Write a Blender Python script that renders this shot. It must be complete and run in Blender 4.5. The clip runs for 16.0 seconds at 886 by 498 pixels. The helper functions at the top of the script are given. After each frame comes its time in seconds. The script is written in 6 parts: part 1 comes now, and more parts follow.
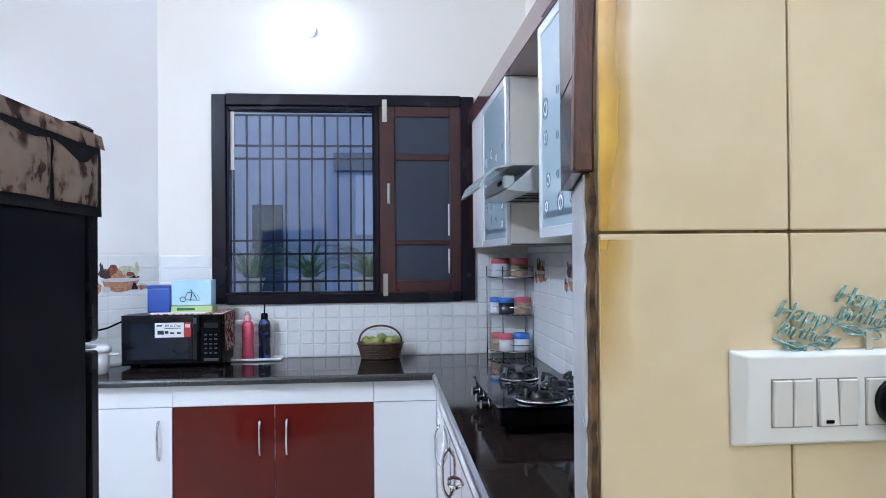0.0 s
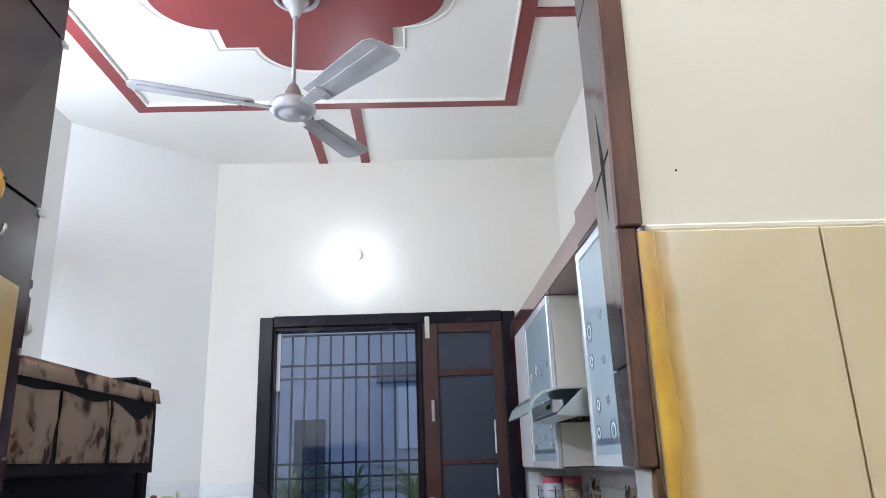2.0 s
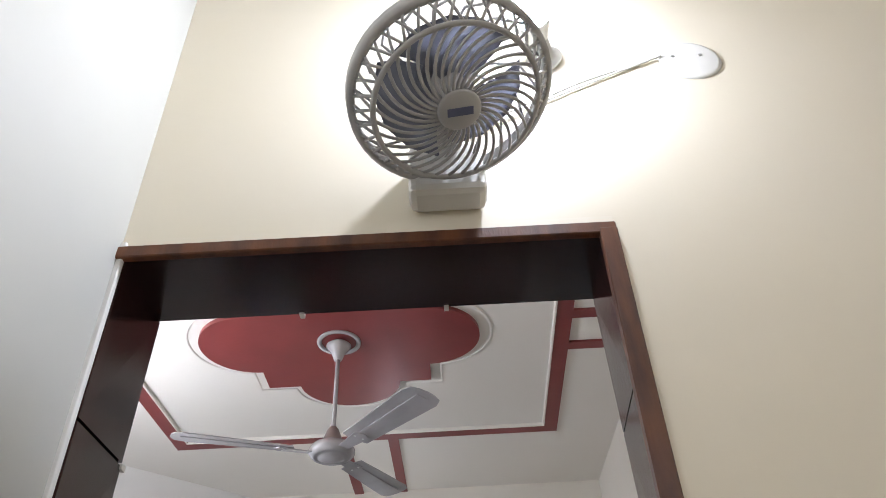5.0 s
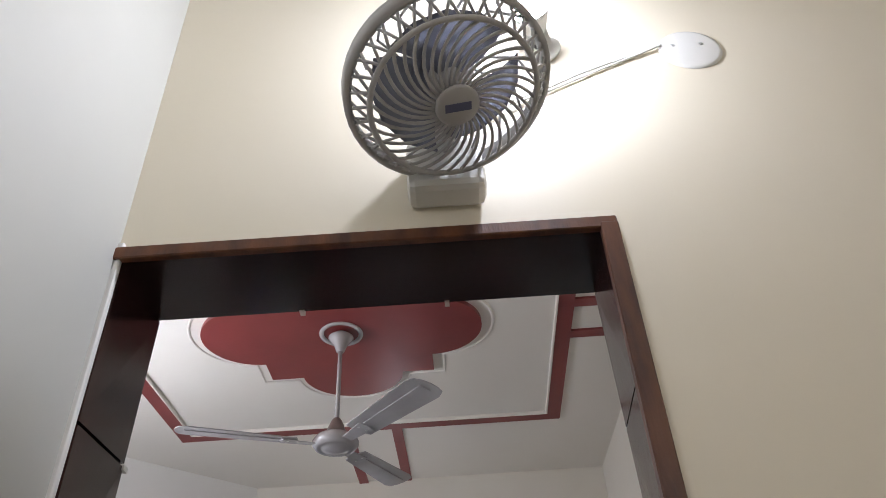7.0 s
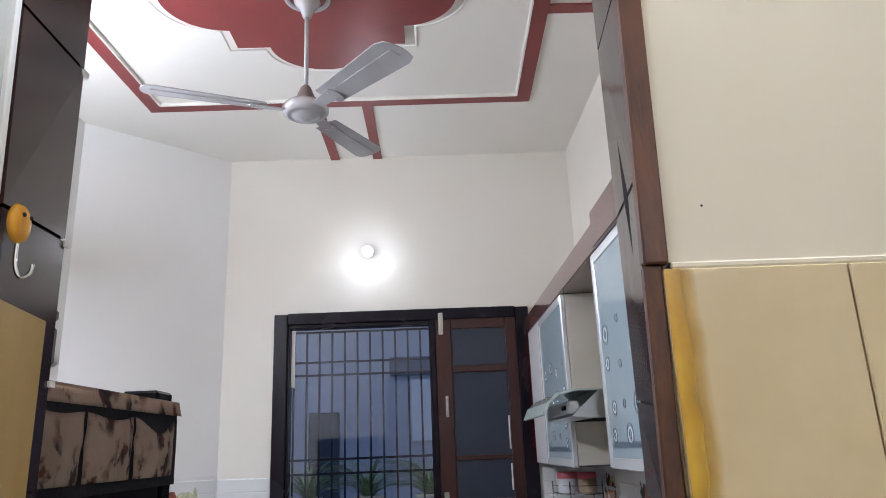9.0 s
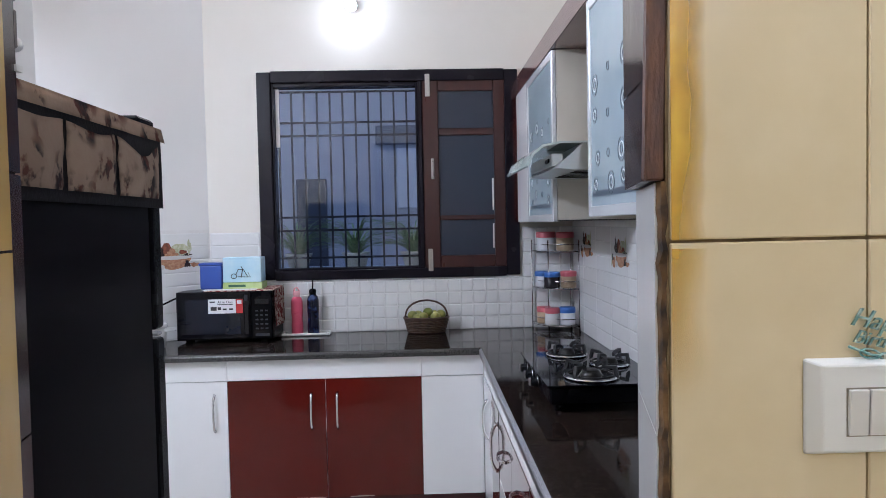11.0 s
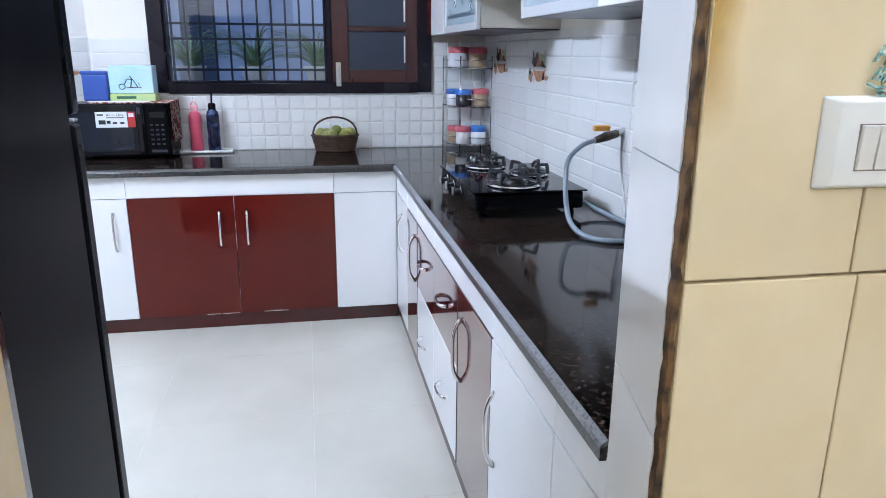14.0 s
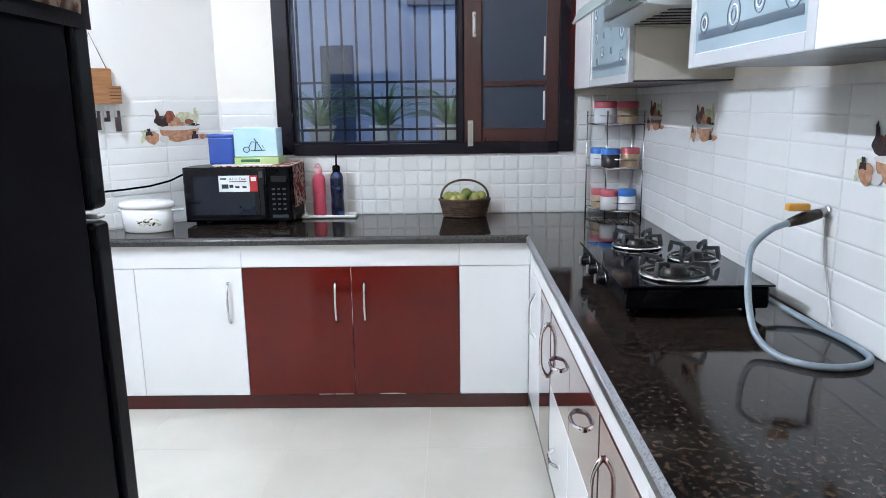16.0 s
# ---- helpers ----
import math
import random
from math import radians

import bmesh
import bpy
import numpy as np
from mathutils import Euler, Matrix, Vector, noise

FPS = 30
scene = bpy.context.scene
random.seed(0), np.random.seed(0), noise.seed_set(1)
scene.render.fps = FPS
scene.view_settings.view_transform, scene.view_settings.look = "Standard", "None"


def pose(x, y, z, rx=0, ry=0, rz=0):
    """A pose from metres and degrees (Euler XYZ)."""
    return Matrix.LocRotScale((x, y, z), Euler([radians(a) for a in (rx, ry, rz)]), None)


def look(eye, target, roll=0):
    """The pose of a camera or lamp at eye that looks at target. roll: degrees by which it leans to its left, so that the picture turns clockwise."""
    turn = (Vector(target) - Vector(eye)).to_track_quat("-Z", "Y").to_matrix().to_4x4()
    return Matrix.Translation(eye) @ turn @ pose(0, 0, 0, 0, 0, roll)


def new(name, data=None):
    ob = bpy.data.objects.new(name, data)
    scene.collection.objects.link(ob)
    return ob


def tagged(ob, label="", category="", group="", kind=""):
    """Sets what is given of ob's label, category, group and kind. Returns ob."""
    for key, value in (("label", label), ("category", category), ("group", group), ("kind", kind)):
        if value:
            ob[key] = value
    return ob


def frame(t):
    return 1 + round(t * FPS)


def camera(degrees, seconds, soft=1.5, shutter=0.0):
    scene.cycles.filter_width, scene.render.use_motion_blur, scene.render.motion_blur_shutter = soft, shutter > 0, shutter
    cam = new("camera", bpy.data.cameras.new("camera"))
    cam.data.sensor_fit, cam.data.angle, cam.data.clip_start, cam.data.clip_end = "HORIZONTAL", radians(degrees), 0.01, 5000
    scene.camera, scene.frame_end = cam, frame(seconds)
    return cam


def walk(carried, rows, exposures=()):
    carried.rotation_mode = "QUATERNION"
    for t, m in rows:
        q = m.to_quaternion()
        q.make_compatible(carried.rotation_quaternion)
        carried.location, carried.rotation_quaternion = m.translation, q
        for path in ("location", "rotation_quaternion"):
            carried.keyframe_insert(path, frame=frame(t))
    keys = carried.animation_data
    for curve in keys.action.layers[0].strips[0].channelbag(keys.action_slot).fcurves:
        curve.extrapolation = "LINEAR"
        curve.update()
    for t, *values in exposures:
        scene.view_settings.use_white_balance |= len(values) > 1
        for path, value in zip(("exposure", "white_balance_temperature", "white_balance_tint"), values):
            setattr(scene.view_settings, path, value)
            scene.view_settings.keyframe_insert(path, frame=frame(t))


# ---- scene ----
cam = camera(64.6, 16.0, soft=0.3)
PATH = [
    (0, (0.144, 0.087, 1.509), (0.32, 2.079, 1.525), -0.5),
    (0.5, (0.143, 0.086, 1.539), (0.288, 2.073, 1.717), -1.7),
    (1, (0.138, 0.075, 1.564), (0.262, 2.041, 1.913), -1.4),
    (1.5, (0.133, 0.07, 1.583), (0.236, 2.011, 2.053), -1.3),
    (2, (0.127, 0.063, 1.602), (0.198, 1.977, 2.178), -2.1),
    (2.5, (0.121, 0.052, 1.625), (0.157, 1.923, 2.33), -2.6),
    (3, (0.121, 0.045, 1.644), (0.133, 1.864, 2.475), -2.7),
    (3.5, (0.124, 0.035, 1.673), (0.153, 1.775, 2.658), -3.3),
    (4, (0.118, 0.013, 1.697), (0.137, 1.661, 2.831), -2.8),
    (4.5, (0.114, -0.004, 1.722), (0.126, 1.565, 2.962), -3.1),
    (4.7, (0.113, -0.011, 1.729), (0.12, 1.527, 3.007), -3.0),
    (6.8, (0.12, -0.033, 1.761), (0.122, 1.426, 3.13), -4.1),
    (7, (0.117, -0.022, 1.753), (0.117, 1.511, 3.038), -3.7),
    (7.5, (0.115, 0.003, 1.733), (0.1, 1.672, 2.835), -3.0),
    (8, (0.12, 0.014, 1.707), (0.149, 1.806, 2.594), -3.0),
    (8.5, (0.121, 0.035, 1.686), (0.146, 1.897, 2.414), -2.9),
    (9, (0.114, 0.049, 1.654), (0.154, 1.973, 2.198), -2.3),
    (9.5, (0.113, 0.065, 1.624), (0.142, 2.03, 1.996), -1.6),
    (10, (0.112, 0.076, 1.591), (0.161, 2.066, 1.787), -1.0),
    (10.2, (0.117, 0.084, 1.584), (0.165, 2.079, 1.718), -1.2),
    (12.3, (0.108, 0.072, 1.478), (0.319, 2.033, 1.146), 1.4),
    (12.5, (0.107, 0.071, 1.467), (0.372, 2.019, 1.097), 2.0),
    (13, (0.079, 0.066, 1.457), (0.412, 1.98, 0.983), 2.0),
    (13.5, (0.028, 0.079, 1.457), (0.444, 1.967, 0.947), 1.4),
    (14, (-0.018, 0.122, 1.451), (0.343, 2.014, 0.912), 0.4),
    (14.5, (0.009, 0.208, 1.453), (0.222, 2.132, 0.949), -0.2),
    (15, (0.066, 0.335, 1.449), (0.137, 2.284, 1.007), -0.9),
    (15.5, (0.076, 0.451, 1.461), (0.075, 2.406, 1.037), -1.5),
    (16, (0.077, 0.595, 1.48), (0.044, 2.554, 1.076), -0.8),
]
EXPOSURES = [(0.0, 0.1, 5050, 12.5), (1.0, -0.05, 5350, 11.5), (2.5, -0.13, 5450, 11.5), (3.5, -0.36, 5650, 12.5), (4.6, -0.85, 5950, 15), (7.0, -1.4, 6100, 17), (8.0, -1.02, 5850, 15), (9.0, -0.5, 5750, 15), (10.0, -0.47, 5650, 16.5), (12.5, 0.2, 5250, 15.5), (14.5, 0.36, 5150, 12), (16.0, 0.38, 5500, 10)]
walk(cam, [(t, look(eye, target, roll)) for t, eye, target, roll in PATH], EXPOSURES)

# ---- world and light strengths ----
world = bpy.data.worlds.new("world")
scene.world = world
world.use_nodes = True
world.node_tree.nodes["Background"].inputs["Color"].default_value = (0.42, 0.50, 0.72, 1)
world.node_tree.nodes["Background"].inputs["Strength"].default_value = 1.1
KITCHEN_BULB, KITCHEN_TUBE, ROOM_BULB, ROOM_FILL = 140.0, 490.0, 1400.0, 135.0


# ---- materials ----
def mat(name, color, rough=0.5, metal=0.0, color2=None, scale=8.0, detail=4.0, bump=0.0, bump_scale=60.0, emit=0.0,
        coat=0.0, alpha=1.0, trans=0.0, rnd=0.0, spec=0.5, stretch=None, lo=0.35, hi=0.65):
    m = bpy.data.materials.new(name)
    m.use_nodes = True
    nt = m.node_tree
    b = nt.nodes["Principled BSDF"]
    b.inputs["Base Color"].default_value = (*color, 1)
    b.inputs["Roughness"].default_value = rough
    b.inputs["Metallic"].default_value = metal
    b.inputs["Coat Weight"].default_value = coat
    b.inputs["Coat Roughness"].default_value = 0.06
    b.inputs["Alpha"].default_value = alpha
    b.inputs["Transmission Weight"].default_value = trans
    b.inputs["Specular IOR Level"].default_value = spec
    if emit:
        b.inputs["Emission Color"].default_value = (*color, 1)
        b.inputs["Emission Strength"].default_value = emit
    tc = nt.nodes.new("ShaderNodeTexCoord")
    vec = tc.outputs["Object"]
    if stretch:
        mp = nt.nodes.new("ShaderNodeMapping")
        mp.inputs["Scale"].default_value = stretch
        nt.links.new(vec, mp.inputs["Vector"])
        vec = mp.outputs["Vector"]
    out = None
    if color2:
        n = nt.nodes.new("ShaderNodeTexNoise")
        n.inputs["Scale"].default_value, n.inputs["Detail"].default_value = scale, detail
        nt.links.new(vec, n.inputs["Vector"])
        r = nt.nodes.new("ShaderNodeValToRGB")
        r.color_ramp.elements[0].position, r.color_ramp.elements[1].position = lo, hi
        r.color_ramp.elements[0].color, r.color_ramp.elements[1].color = (*color, 1), (*color2, 1)
        nt.links.new(n.outputs["Fac"], r.inputs["Fac"])
        out = r.outputs["Color"]
        rr = nt.nodes.new("ShaderNodeMapRange")
        rr.inputs["To Min"].default_value, rr.inputs["To Max"].default_value = max(rough - 0.06, 0.02), rough + 0.06
        nt.links.new(n.outputs["Fac"], rr.inputs["Value"])
        nt.links.new(rr.outputs["Result"], b.inputs["Roughness"])
    if rnd:
        oi = nt.nodes.new("ShaderNodeObjectInfo")
        mr = nt.nodes.new("ShaderNodeMapRange")
        mr.inputs["To Min"].default_value, mr.inputs["To Max"].default_value = 1 - rnd, 1 + rnd
        nt.links.new(oi.outputs["Random"], mr.inputs["Value"])
        hs = nt.nodes.new("ShaderNodeHueSaturation")
        hs.inputs["Color"].default_value = (*color, 1)
        nt.links.new(mr.outputs["Result"], hs.inputs["Value"])
        if out:
            nt.links.new(out, hs.inputs["Color"])
        out = hs.outputs["Color"]
    if out:
        nt.links.new(out, b.inputs["Base Color"])
    if bump:
        n2 = nt.nodes.new("ShaderNodeTexNoise")
        n2.inputs["Scale"].default_value, n2.inputs["Detail"].default_value = bump_scale, 3
        nt.links.new(vec, n2.inputs["Vector"])
        bp = nt.nodes.new("ShaderNodeBump")
        bp.inputs["Strength"].default_value, bp.inputs["Distance"].default_value = bump, 0.01
        nt.links.new(n2.outputs["Fac"], bp.inputs["Height"])
        nt.links.new(bp.outputs["Normal"], b.inputs["Normal"])
    return m


M_WALL = mat("cream_paint", (0.83, 0.765, 0.635), 0.55, color2=(0.80, 0.73, 0.585), scale=1.5, bump=0.05, bump_scale=25)
M_KWALL = mat("kitchen_paint", (0.82, 0.785, 0.715), 0.55, color2=(0.79, 0.75, 0.665), scale=1.5, bump=0.05, bump_scale=25)
M_WALL_COOL = mat("white_paint", (0.82, 0.81, 0.785), 0.55, color2=(0.79, 0.775, 0.745), scale=1.2, bump=0.05, bump_scale=25)
# white wall paint greyed: the weaker light there is put into the colour
M_DIM_WALL = mat("dimmed_white_paint", (0.555, 0.555, 0.52), 0.55, color2=(0.52, 0.52, 0.485), scale=1.2, bump=0.05, bump_scale=25)
M_CEIL = mat("ceiling_paint", (0.83, 0.80, 0.74), 0.6, color2=(0.80, 0.765, 0.695), scale=1.0, bump=0.04, bump_scale=20)
M_RED_PAINT = mat("maroon_paint", (0.23, 0.040, 0.038), 0.36, color2=(0.19, 0.033, 0.032), scale=3, bump=0.03)
M_YTILE = mat("cream_tile", (0.76, 0.635, 0.41), 0.22, color2=(0.73, 0.60, 0.375), scale=14, rnd=0.04, bump=0.02, bump_scale=90)
M_GROUT = mat("dirty_grout", (0.44, 0.32, 0.16), 0.9, color2=(0.15, 0.095, 0.04), scale=22, bump=0.3)
M_WTILE = mat("white_wall_tile", (0.80, 0.80, 0.79), 0.16, color2=(0.76, 0.76, 0.74), scale=5, rnd=0.03)
M_WGROUT = mat("white_grout", (0.80, 0.79, 0.77), 0.8, color2=(0.74, 0.72, 0.69), scale=12)
M_FLOOR = mat("ivory_floor_tile", (0.645, 0.62, 0.545), 0.14, color2=(0.59, 0.57, 0.495), scale=2.5, rnd=0.015)
M_LAM = mat("dark_wood_laminate", (0.024, 0.0080, 0.0072), 0.18, color2=(0.034, 0.012, 0.009), scale=6, stretch=(6, 6, 0.6), spec=0.33)
M_TRIM = mat("brown_wood_beading", (0.135, 0.042, 0.010), 0.45, color2=(0.060, 0.018, 0.006), scale=9, stretch=(4, 4, 0.9), bump=0.1)
M_GRANITE = mat("black_granite", (0.006, 0.005, 0.005), 0.06, color2=(0.088, 0.057, 0.039), scale=80, detail=6, lo=0.46, hi=0.78, spec=0.27)
M_GRANITE_EDGE = mat("granite_sawn_edge", (0.07, 0.068, 0.066), 0.3, color2=(0.015, 0.013, 0.013), scale=140, detail=2, lo=0.4, hi=0.6)
M_WHITE_LAM = mat("white_laminate", (0.86, 0.86, 0.86), 0.12, color2=(0.83, 0.83, 0.83), scale=2)
M_MAROON_LAM = mat("maroon_laminate", (0.095, 0.010, 0.007), 0.09, color2=(0.082, 0.009, 0.006), scale=2, spec=0.32)
M_MAROON_GLOSS = mat("maroon_high_gloss", (0.10, 0.012, 0.009), 0.05, color2=(0.085, 0.010, 0.008), scale=2, coat=1.0, spec=0.9)
M_MAROON_GLOSS.node_tree.nodes["Principled BSDF"].inputs["Coat IOR"].default_value = 1.7
M_KICK = mat("dark_maroon_plinth", (0.055, 0.007, 0.007), 0.2, color2=(0.05, 0.008, 0.008), scale=4)
M_CHROME = mat("chrome", (0.75, 0.75, 0.76), 0.14, 1.0)
M_STEEL = mat("steel", (0.60, 0.60, 0.60), 0.28, 1.0)
M_FRAME = mat("dark_window_paint", (0.007, 0.006, 0.011), 0.26, color2=(0.010, 0.008, 0.013), scale=3, spec=0.18)
M_SASH = mat("maroon_window_wood", (0.048, 0.012, 0.010), 0.30, color2=(0.036, 0.010, 0.009), scale=4, stretch=(5, 5, 1))
M_IRON = mat("dark_iron", (0.006, 0.008, 0.014), 0.5, spec=0.25)
M_BLACK = mat("black_plastic", (0.002, 0.002, 0.003), 0.25, color2=(0.003, 0.003, 0.004), scale=5, spec=0.09)
M_BLACK_GLOSS = mat("black_glass", (0.003, 0.003, 0.005), 0.05, spec=0.35)
M_FRIDGE = mat("fridge_steel_dark", (0.0032, 0.0026, 0.0042), 0.30, color2=(0.0048, 0.0036, 0.0055), scale=1.5, spec=0.03)
M_WHITE_PLASTIC = mat("white_plastic", (0.80, 0.79, 0.76), 0.3, color2=(0.76, 0.75, 0.71), scale=6)
M_GREY_PLASTIC = mat("grey_plastic", (0.52, 0.51, 0.50), 0.4, color2=(0.45, 0.44, 0.43), scale=9)
# dusty white enamel, greyed so the underside's shade sits in the colour
M_FAN_WHITE = mat("dusty_shaded_enamel", (0.50, 0.49, 0.50), 0.24, color2=(0.40, 0.385, 0.39), scale=5)
M_FAN_BROWN = mat("grey_brown_cap", (0.25, 0.20, 0.19), 0.4)
M_BULB = mat("glowing_bulb", (0.96, 0.98, 1.0), 0.3, emit=KITCHEN_BULB)
M_BULB_ROOM = mat("glowing_room_bulb", (0.92, 0.96, 1.0), 0.3, emit=ROOM_BULB)
M_TUBE = mat("glowing_tube", (0.95, 0.975, 1.0), 0.3, emit=KITCHEN_TUBE)
M_FILL_TUBE = mat("glowing_fill_tube", (0.97, 0.985, 1.0), 0.3, emit=ROOM_FILL)
M_GLASS = mat("window_glass", (0.72, 0.80, 0.90), 0.02, trans=1.0)


# ---- mesh helpers ----
def bx(bm, lo, hi, bev=0.0, seg=1):
    r = bmesh.ops.create_cube(bm, size=1.0, matrix=Matrix.Translation([(a + b) / 2 for a, b in zip(lo, hi)]) @ Matrix.Diagonal([abs(b - a) for a, b in zip(lo, hi)] + [1]))
    if bev:
        edges = list({e for v in r["verts"] for e in v.link_edges})
        bmesh.ops.bevel(bm, geom=edges, offset=bev, segments=seg, affect="EDGES", profile=0.5)
    return bm


def box(lo, hi, bev=0.0, seg=1):
    return bx(bmesh.new(), lo, hi, bev, seg)


def tube(bm, pts, r, seg=8, closed=False):
    pts = [Vector(p) for p in pts]
    n = len(pts)
    rings = []
    side = None
    for i, p in enumerate(pts):
        a = pts[(i - 1) % n] if (closed or i) else p
        b = pts[(i + 1) % n] if (closed or i < n - 1) else p
        d = (b - a).normalized()
        if side is None:
            side = d.cross(Vector((0, 0, 1)))
            if side.length < 0.05:
                side = d.cross(Vector((1, 0, 0)))
        side = (side - d * side.dot(d)).normalized()
        up = d.cross(side)
        rad = r[i] if isinstance(r, (list, tuple)) else r
        rings.append([bm.verts.new(p + rad * (math.cos(k * 2 * math.pi / seg) * side + math.sin(k * 2 * math.pi / seg) * up)) for k in range(seg)])
    for i in range(n if closed else n - 1):
        q, w = rings[i], rings[(i + 1) % n]
        for k in range(seg):
            f = bm.faces.new((q[k], q[(k + 1) % seg], w[(k + 1) % seg], w[k]))
            f.smooth = True
    if not closed:
        bm.faces.new(rings[0][::-1])
        bm.faces.new(rings[-1])
    return bm


def lathe(bm, prof, centre=(0, 0, 0), seg=24, m=None, sx=1.0, sy=1.0):
    """Turns (radius, height) pairs round the upright axis."""
    m = m or Matrix.Translation(centre)
    rings = []
    for r, z in prof:
        if r < 1e-5:
            rings.append([bm.verts.new(m @ Vector((0, 0, z)))])
        else:
            rings.append([bm.verts.new(m @ Vector((r * sx * math.cos(k * 2 * math.pi / seg), r * sy * math.sin(k * 2 * math.pi / seg), z))) for k in range(seg)])
    for q, w in zip(rings, rings[1:]):
        for k in range(seg):
            k2 = (k + 1) % seg
            vs = [q[k % len(q)], q[k2 % len(q)], w[k2 % len(w)], w[k % len(w)]]
            vs = list(dict.fromkeys(vs))
            if len(vs) > 2:
                f = bm.faces.new(vs)
                f.smooth = True
    bmesh.ops.recalc_face_normals(bm, faces=bm.faces)
    return bm


def prism(bm, outline, z0, z1, m=None):
    """A slab from an outline of (x, y) pairs."""
    m = m or Matrix.Identity(4)
    lo = [bm.verts.new(m @ Vector((x, y, z0))) for x, y in outline]
    hi = [bm.verts.new(m @ Vector((x, y, z1))) for x, y in outline]
    bm.faces.new(lo[::-1])
    bm.faces.new(hi)
    n = len(lo)
    for i in range(n):
        bm.faces.new((lo[i], lo[(i + 1) % n], hi[(i + 1) % n], hi[i]))
    bmesh.ops.recalc_face_normals(bm, faces=bm.faces)
    return bm


def root_of(ob):
    while ob.parent:
        ob = ob.parent
    return ob


def part(name, bm, material, parent=None, label="", smooth=False):
    """One mesh object in world places, under a thing or a part."""
    me = bpy.data.meshes.new(name)
    if smooth:
        for f in bm.faces:
            f.smooth = True
    bm.to_mesh(me)
    bm.free()
    me.materials.append(material)
    ob = new(name, me)
    if parent:
        me.transform(root_of(parent).matrix_basis.inverted())
        ob.parent = parent
    if label:
        ob["label"] = label
    return ob


def thing(name, base, label, category, group="", kind=""):
    ob = new(name)
    ob.empty_display_size = 0.05
    ob.location = base
    ob.matrix_basis = Matrix.Translation(base)
    return tagged(ob, label, category, group, kind)


def structure(name, bm, material, label, category="wall"):
    return tagged(part(name, bm, material), label, category, kind="structure")


def arc(cx, cy, r, a0, a1, n=10):
    return [(cx + r * math.cos(radians(a0 + (a1 - a0) * i / n)), cy + r * math.sin(radians(a0 + (a1 - a0) * i / n))) for i in range(n + 1)]


# ---- plan ----
NEAR, INNER, BACK = 0.755, 0.952, 4.518          # faces of the doorway wall, back wall
LEFT, RIGHT = -1.90, 1.08
CEIL = 3.588
TOP = 0.878                                    # worktop
JL0, JL1, JR0, JR1 = -0.352, -0.374, 0.350, 0.371   # reveal faces, near and far
HEAD0, HEAD1 = 2.423, 2.454
SPLAY_L, SPLAY_R = -0.030, 0.023               # the jambs lean outwards going up


def jamb_l(bm):
    for v in bm.verts:
        v.co.x += SPLAY_L * (max(v.co.z, 1.95) - HEAD0)
    return bm


def jamb_r(bm):
    for v in bm.verts:
        v.co.x += SPLAY_R * (v.co.z - HEAD0)
    return bm


# floor slab under both rooms
floor = structure("floor", box((-2.1, -2.4, -0.12), (2.2, 4.74, -0.0012)), M_WGROUT, "ivory vitrified tile floor with thin joints", "floor")


# doorway wall, with the opening through it
def wall_doorway():
    bm = bmesh.new()
    bx(bm, (JR1 + 0.006, NEAR, 1.588), (2.2, INNER, CEIL))
    bx(bm, (JR1 + 0.029, NEAR, 0), (2.2, INNER, 1.588))
    bx(bm, (LEFT, NEAR, 0), (JL1 - 0.006, INNER, CEIL))
    bx(bm, (JL1 - 0.006, NEAR + 0.02, HEAD1 + 0.034), (JR1 + 0.006, INNER, CEIL))
    bx(bm, (JL1 - 0.006, NEAR, HEAD0 + 0.031), (JR1 + 0.006, NEAR + 0.02, CEIL))
    bx(bm, (JR0 + 0.021, NEAR, 0), (JR1 + 0.006, NEAR + 0.02, HEAD0 + 0.031))
    bx(bm, (JL1 - 0.006, NEAR + 0.002, 0), (JL0 - 0.014, NEAR + 0.02, HEAD0 + 0.031))
    return structure("wall_south", bm, M_WALL, "cream painted wall with a doorway opening")


wall_s = wall_doorway()


def wall_window():
    bm = bmesh.new()
    x0, x1, z0, z1 = -0.880, 0.727, 1.218, 2.509
    bx(bm, (LEFT - 0.3, BACK, 0), (x0, BACK + 0.23, CEIL))
    bx(bm, (x1, BACK, 0), (RIGHT + 0.2, BACK + 0.23, CEIL))
    bx(bm, (x0, BACK, 0), (x1, BACK + 0.23, z0))
    bx(bm, (x0, BACK, z1), (x1, BACK + 0.23, CEIL))
    return structure("wall_north", bm, M_KWALL, "cream painted back wall with a window opening")


wall_n = wall_window()
wall_e = structure("wall_east", box((RIGHT, INNER, 0), (RIGHT + 0.2, BACK, CEIL)), M_KWALL, "cream painted side wall of the kitchen")
wall_w = structure("wall_west", box((LEFT - 0.2, INNER, 0), (LEFT, BACK, CEIL)), M_WALL_COOL, "white painted side wall of the kitchen")
DIAG_A, DIAG_B = Vector((-1.215, BACK, 0)), Vector((-1.90, 3.87, 0))
wall_d = structure("wall_diagonal", prism(bmesh.new(), [(-1.215, BACK), (-1.90, 3.87), (-1.90, BACK)], 0, CEIL), M_WALL_COOL, "white painted diagonal wall across the kitchen corner")
ceiling = structure("ceiling", box((LEFT - 0.2, INNER - 0.1, CEIL), (RIGHT + 0.2, BACK + 0.2, CEIL + 0.12)), M_CEIL, "off-white painted ceiling", "ceiling")
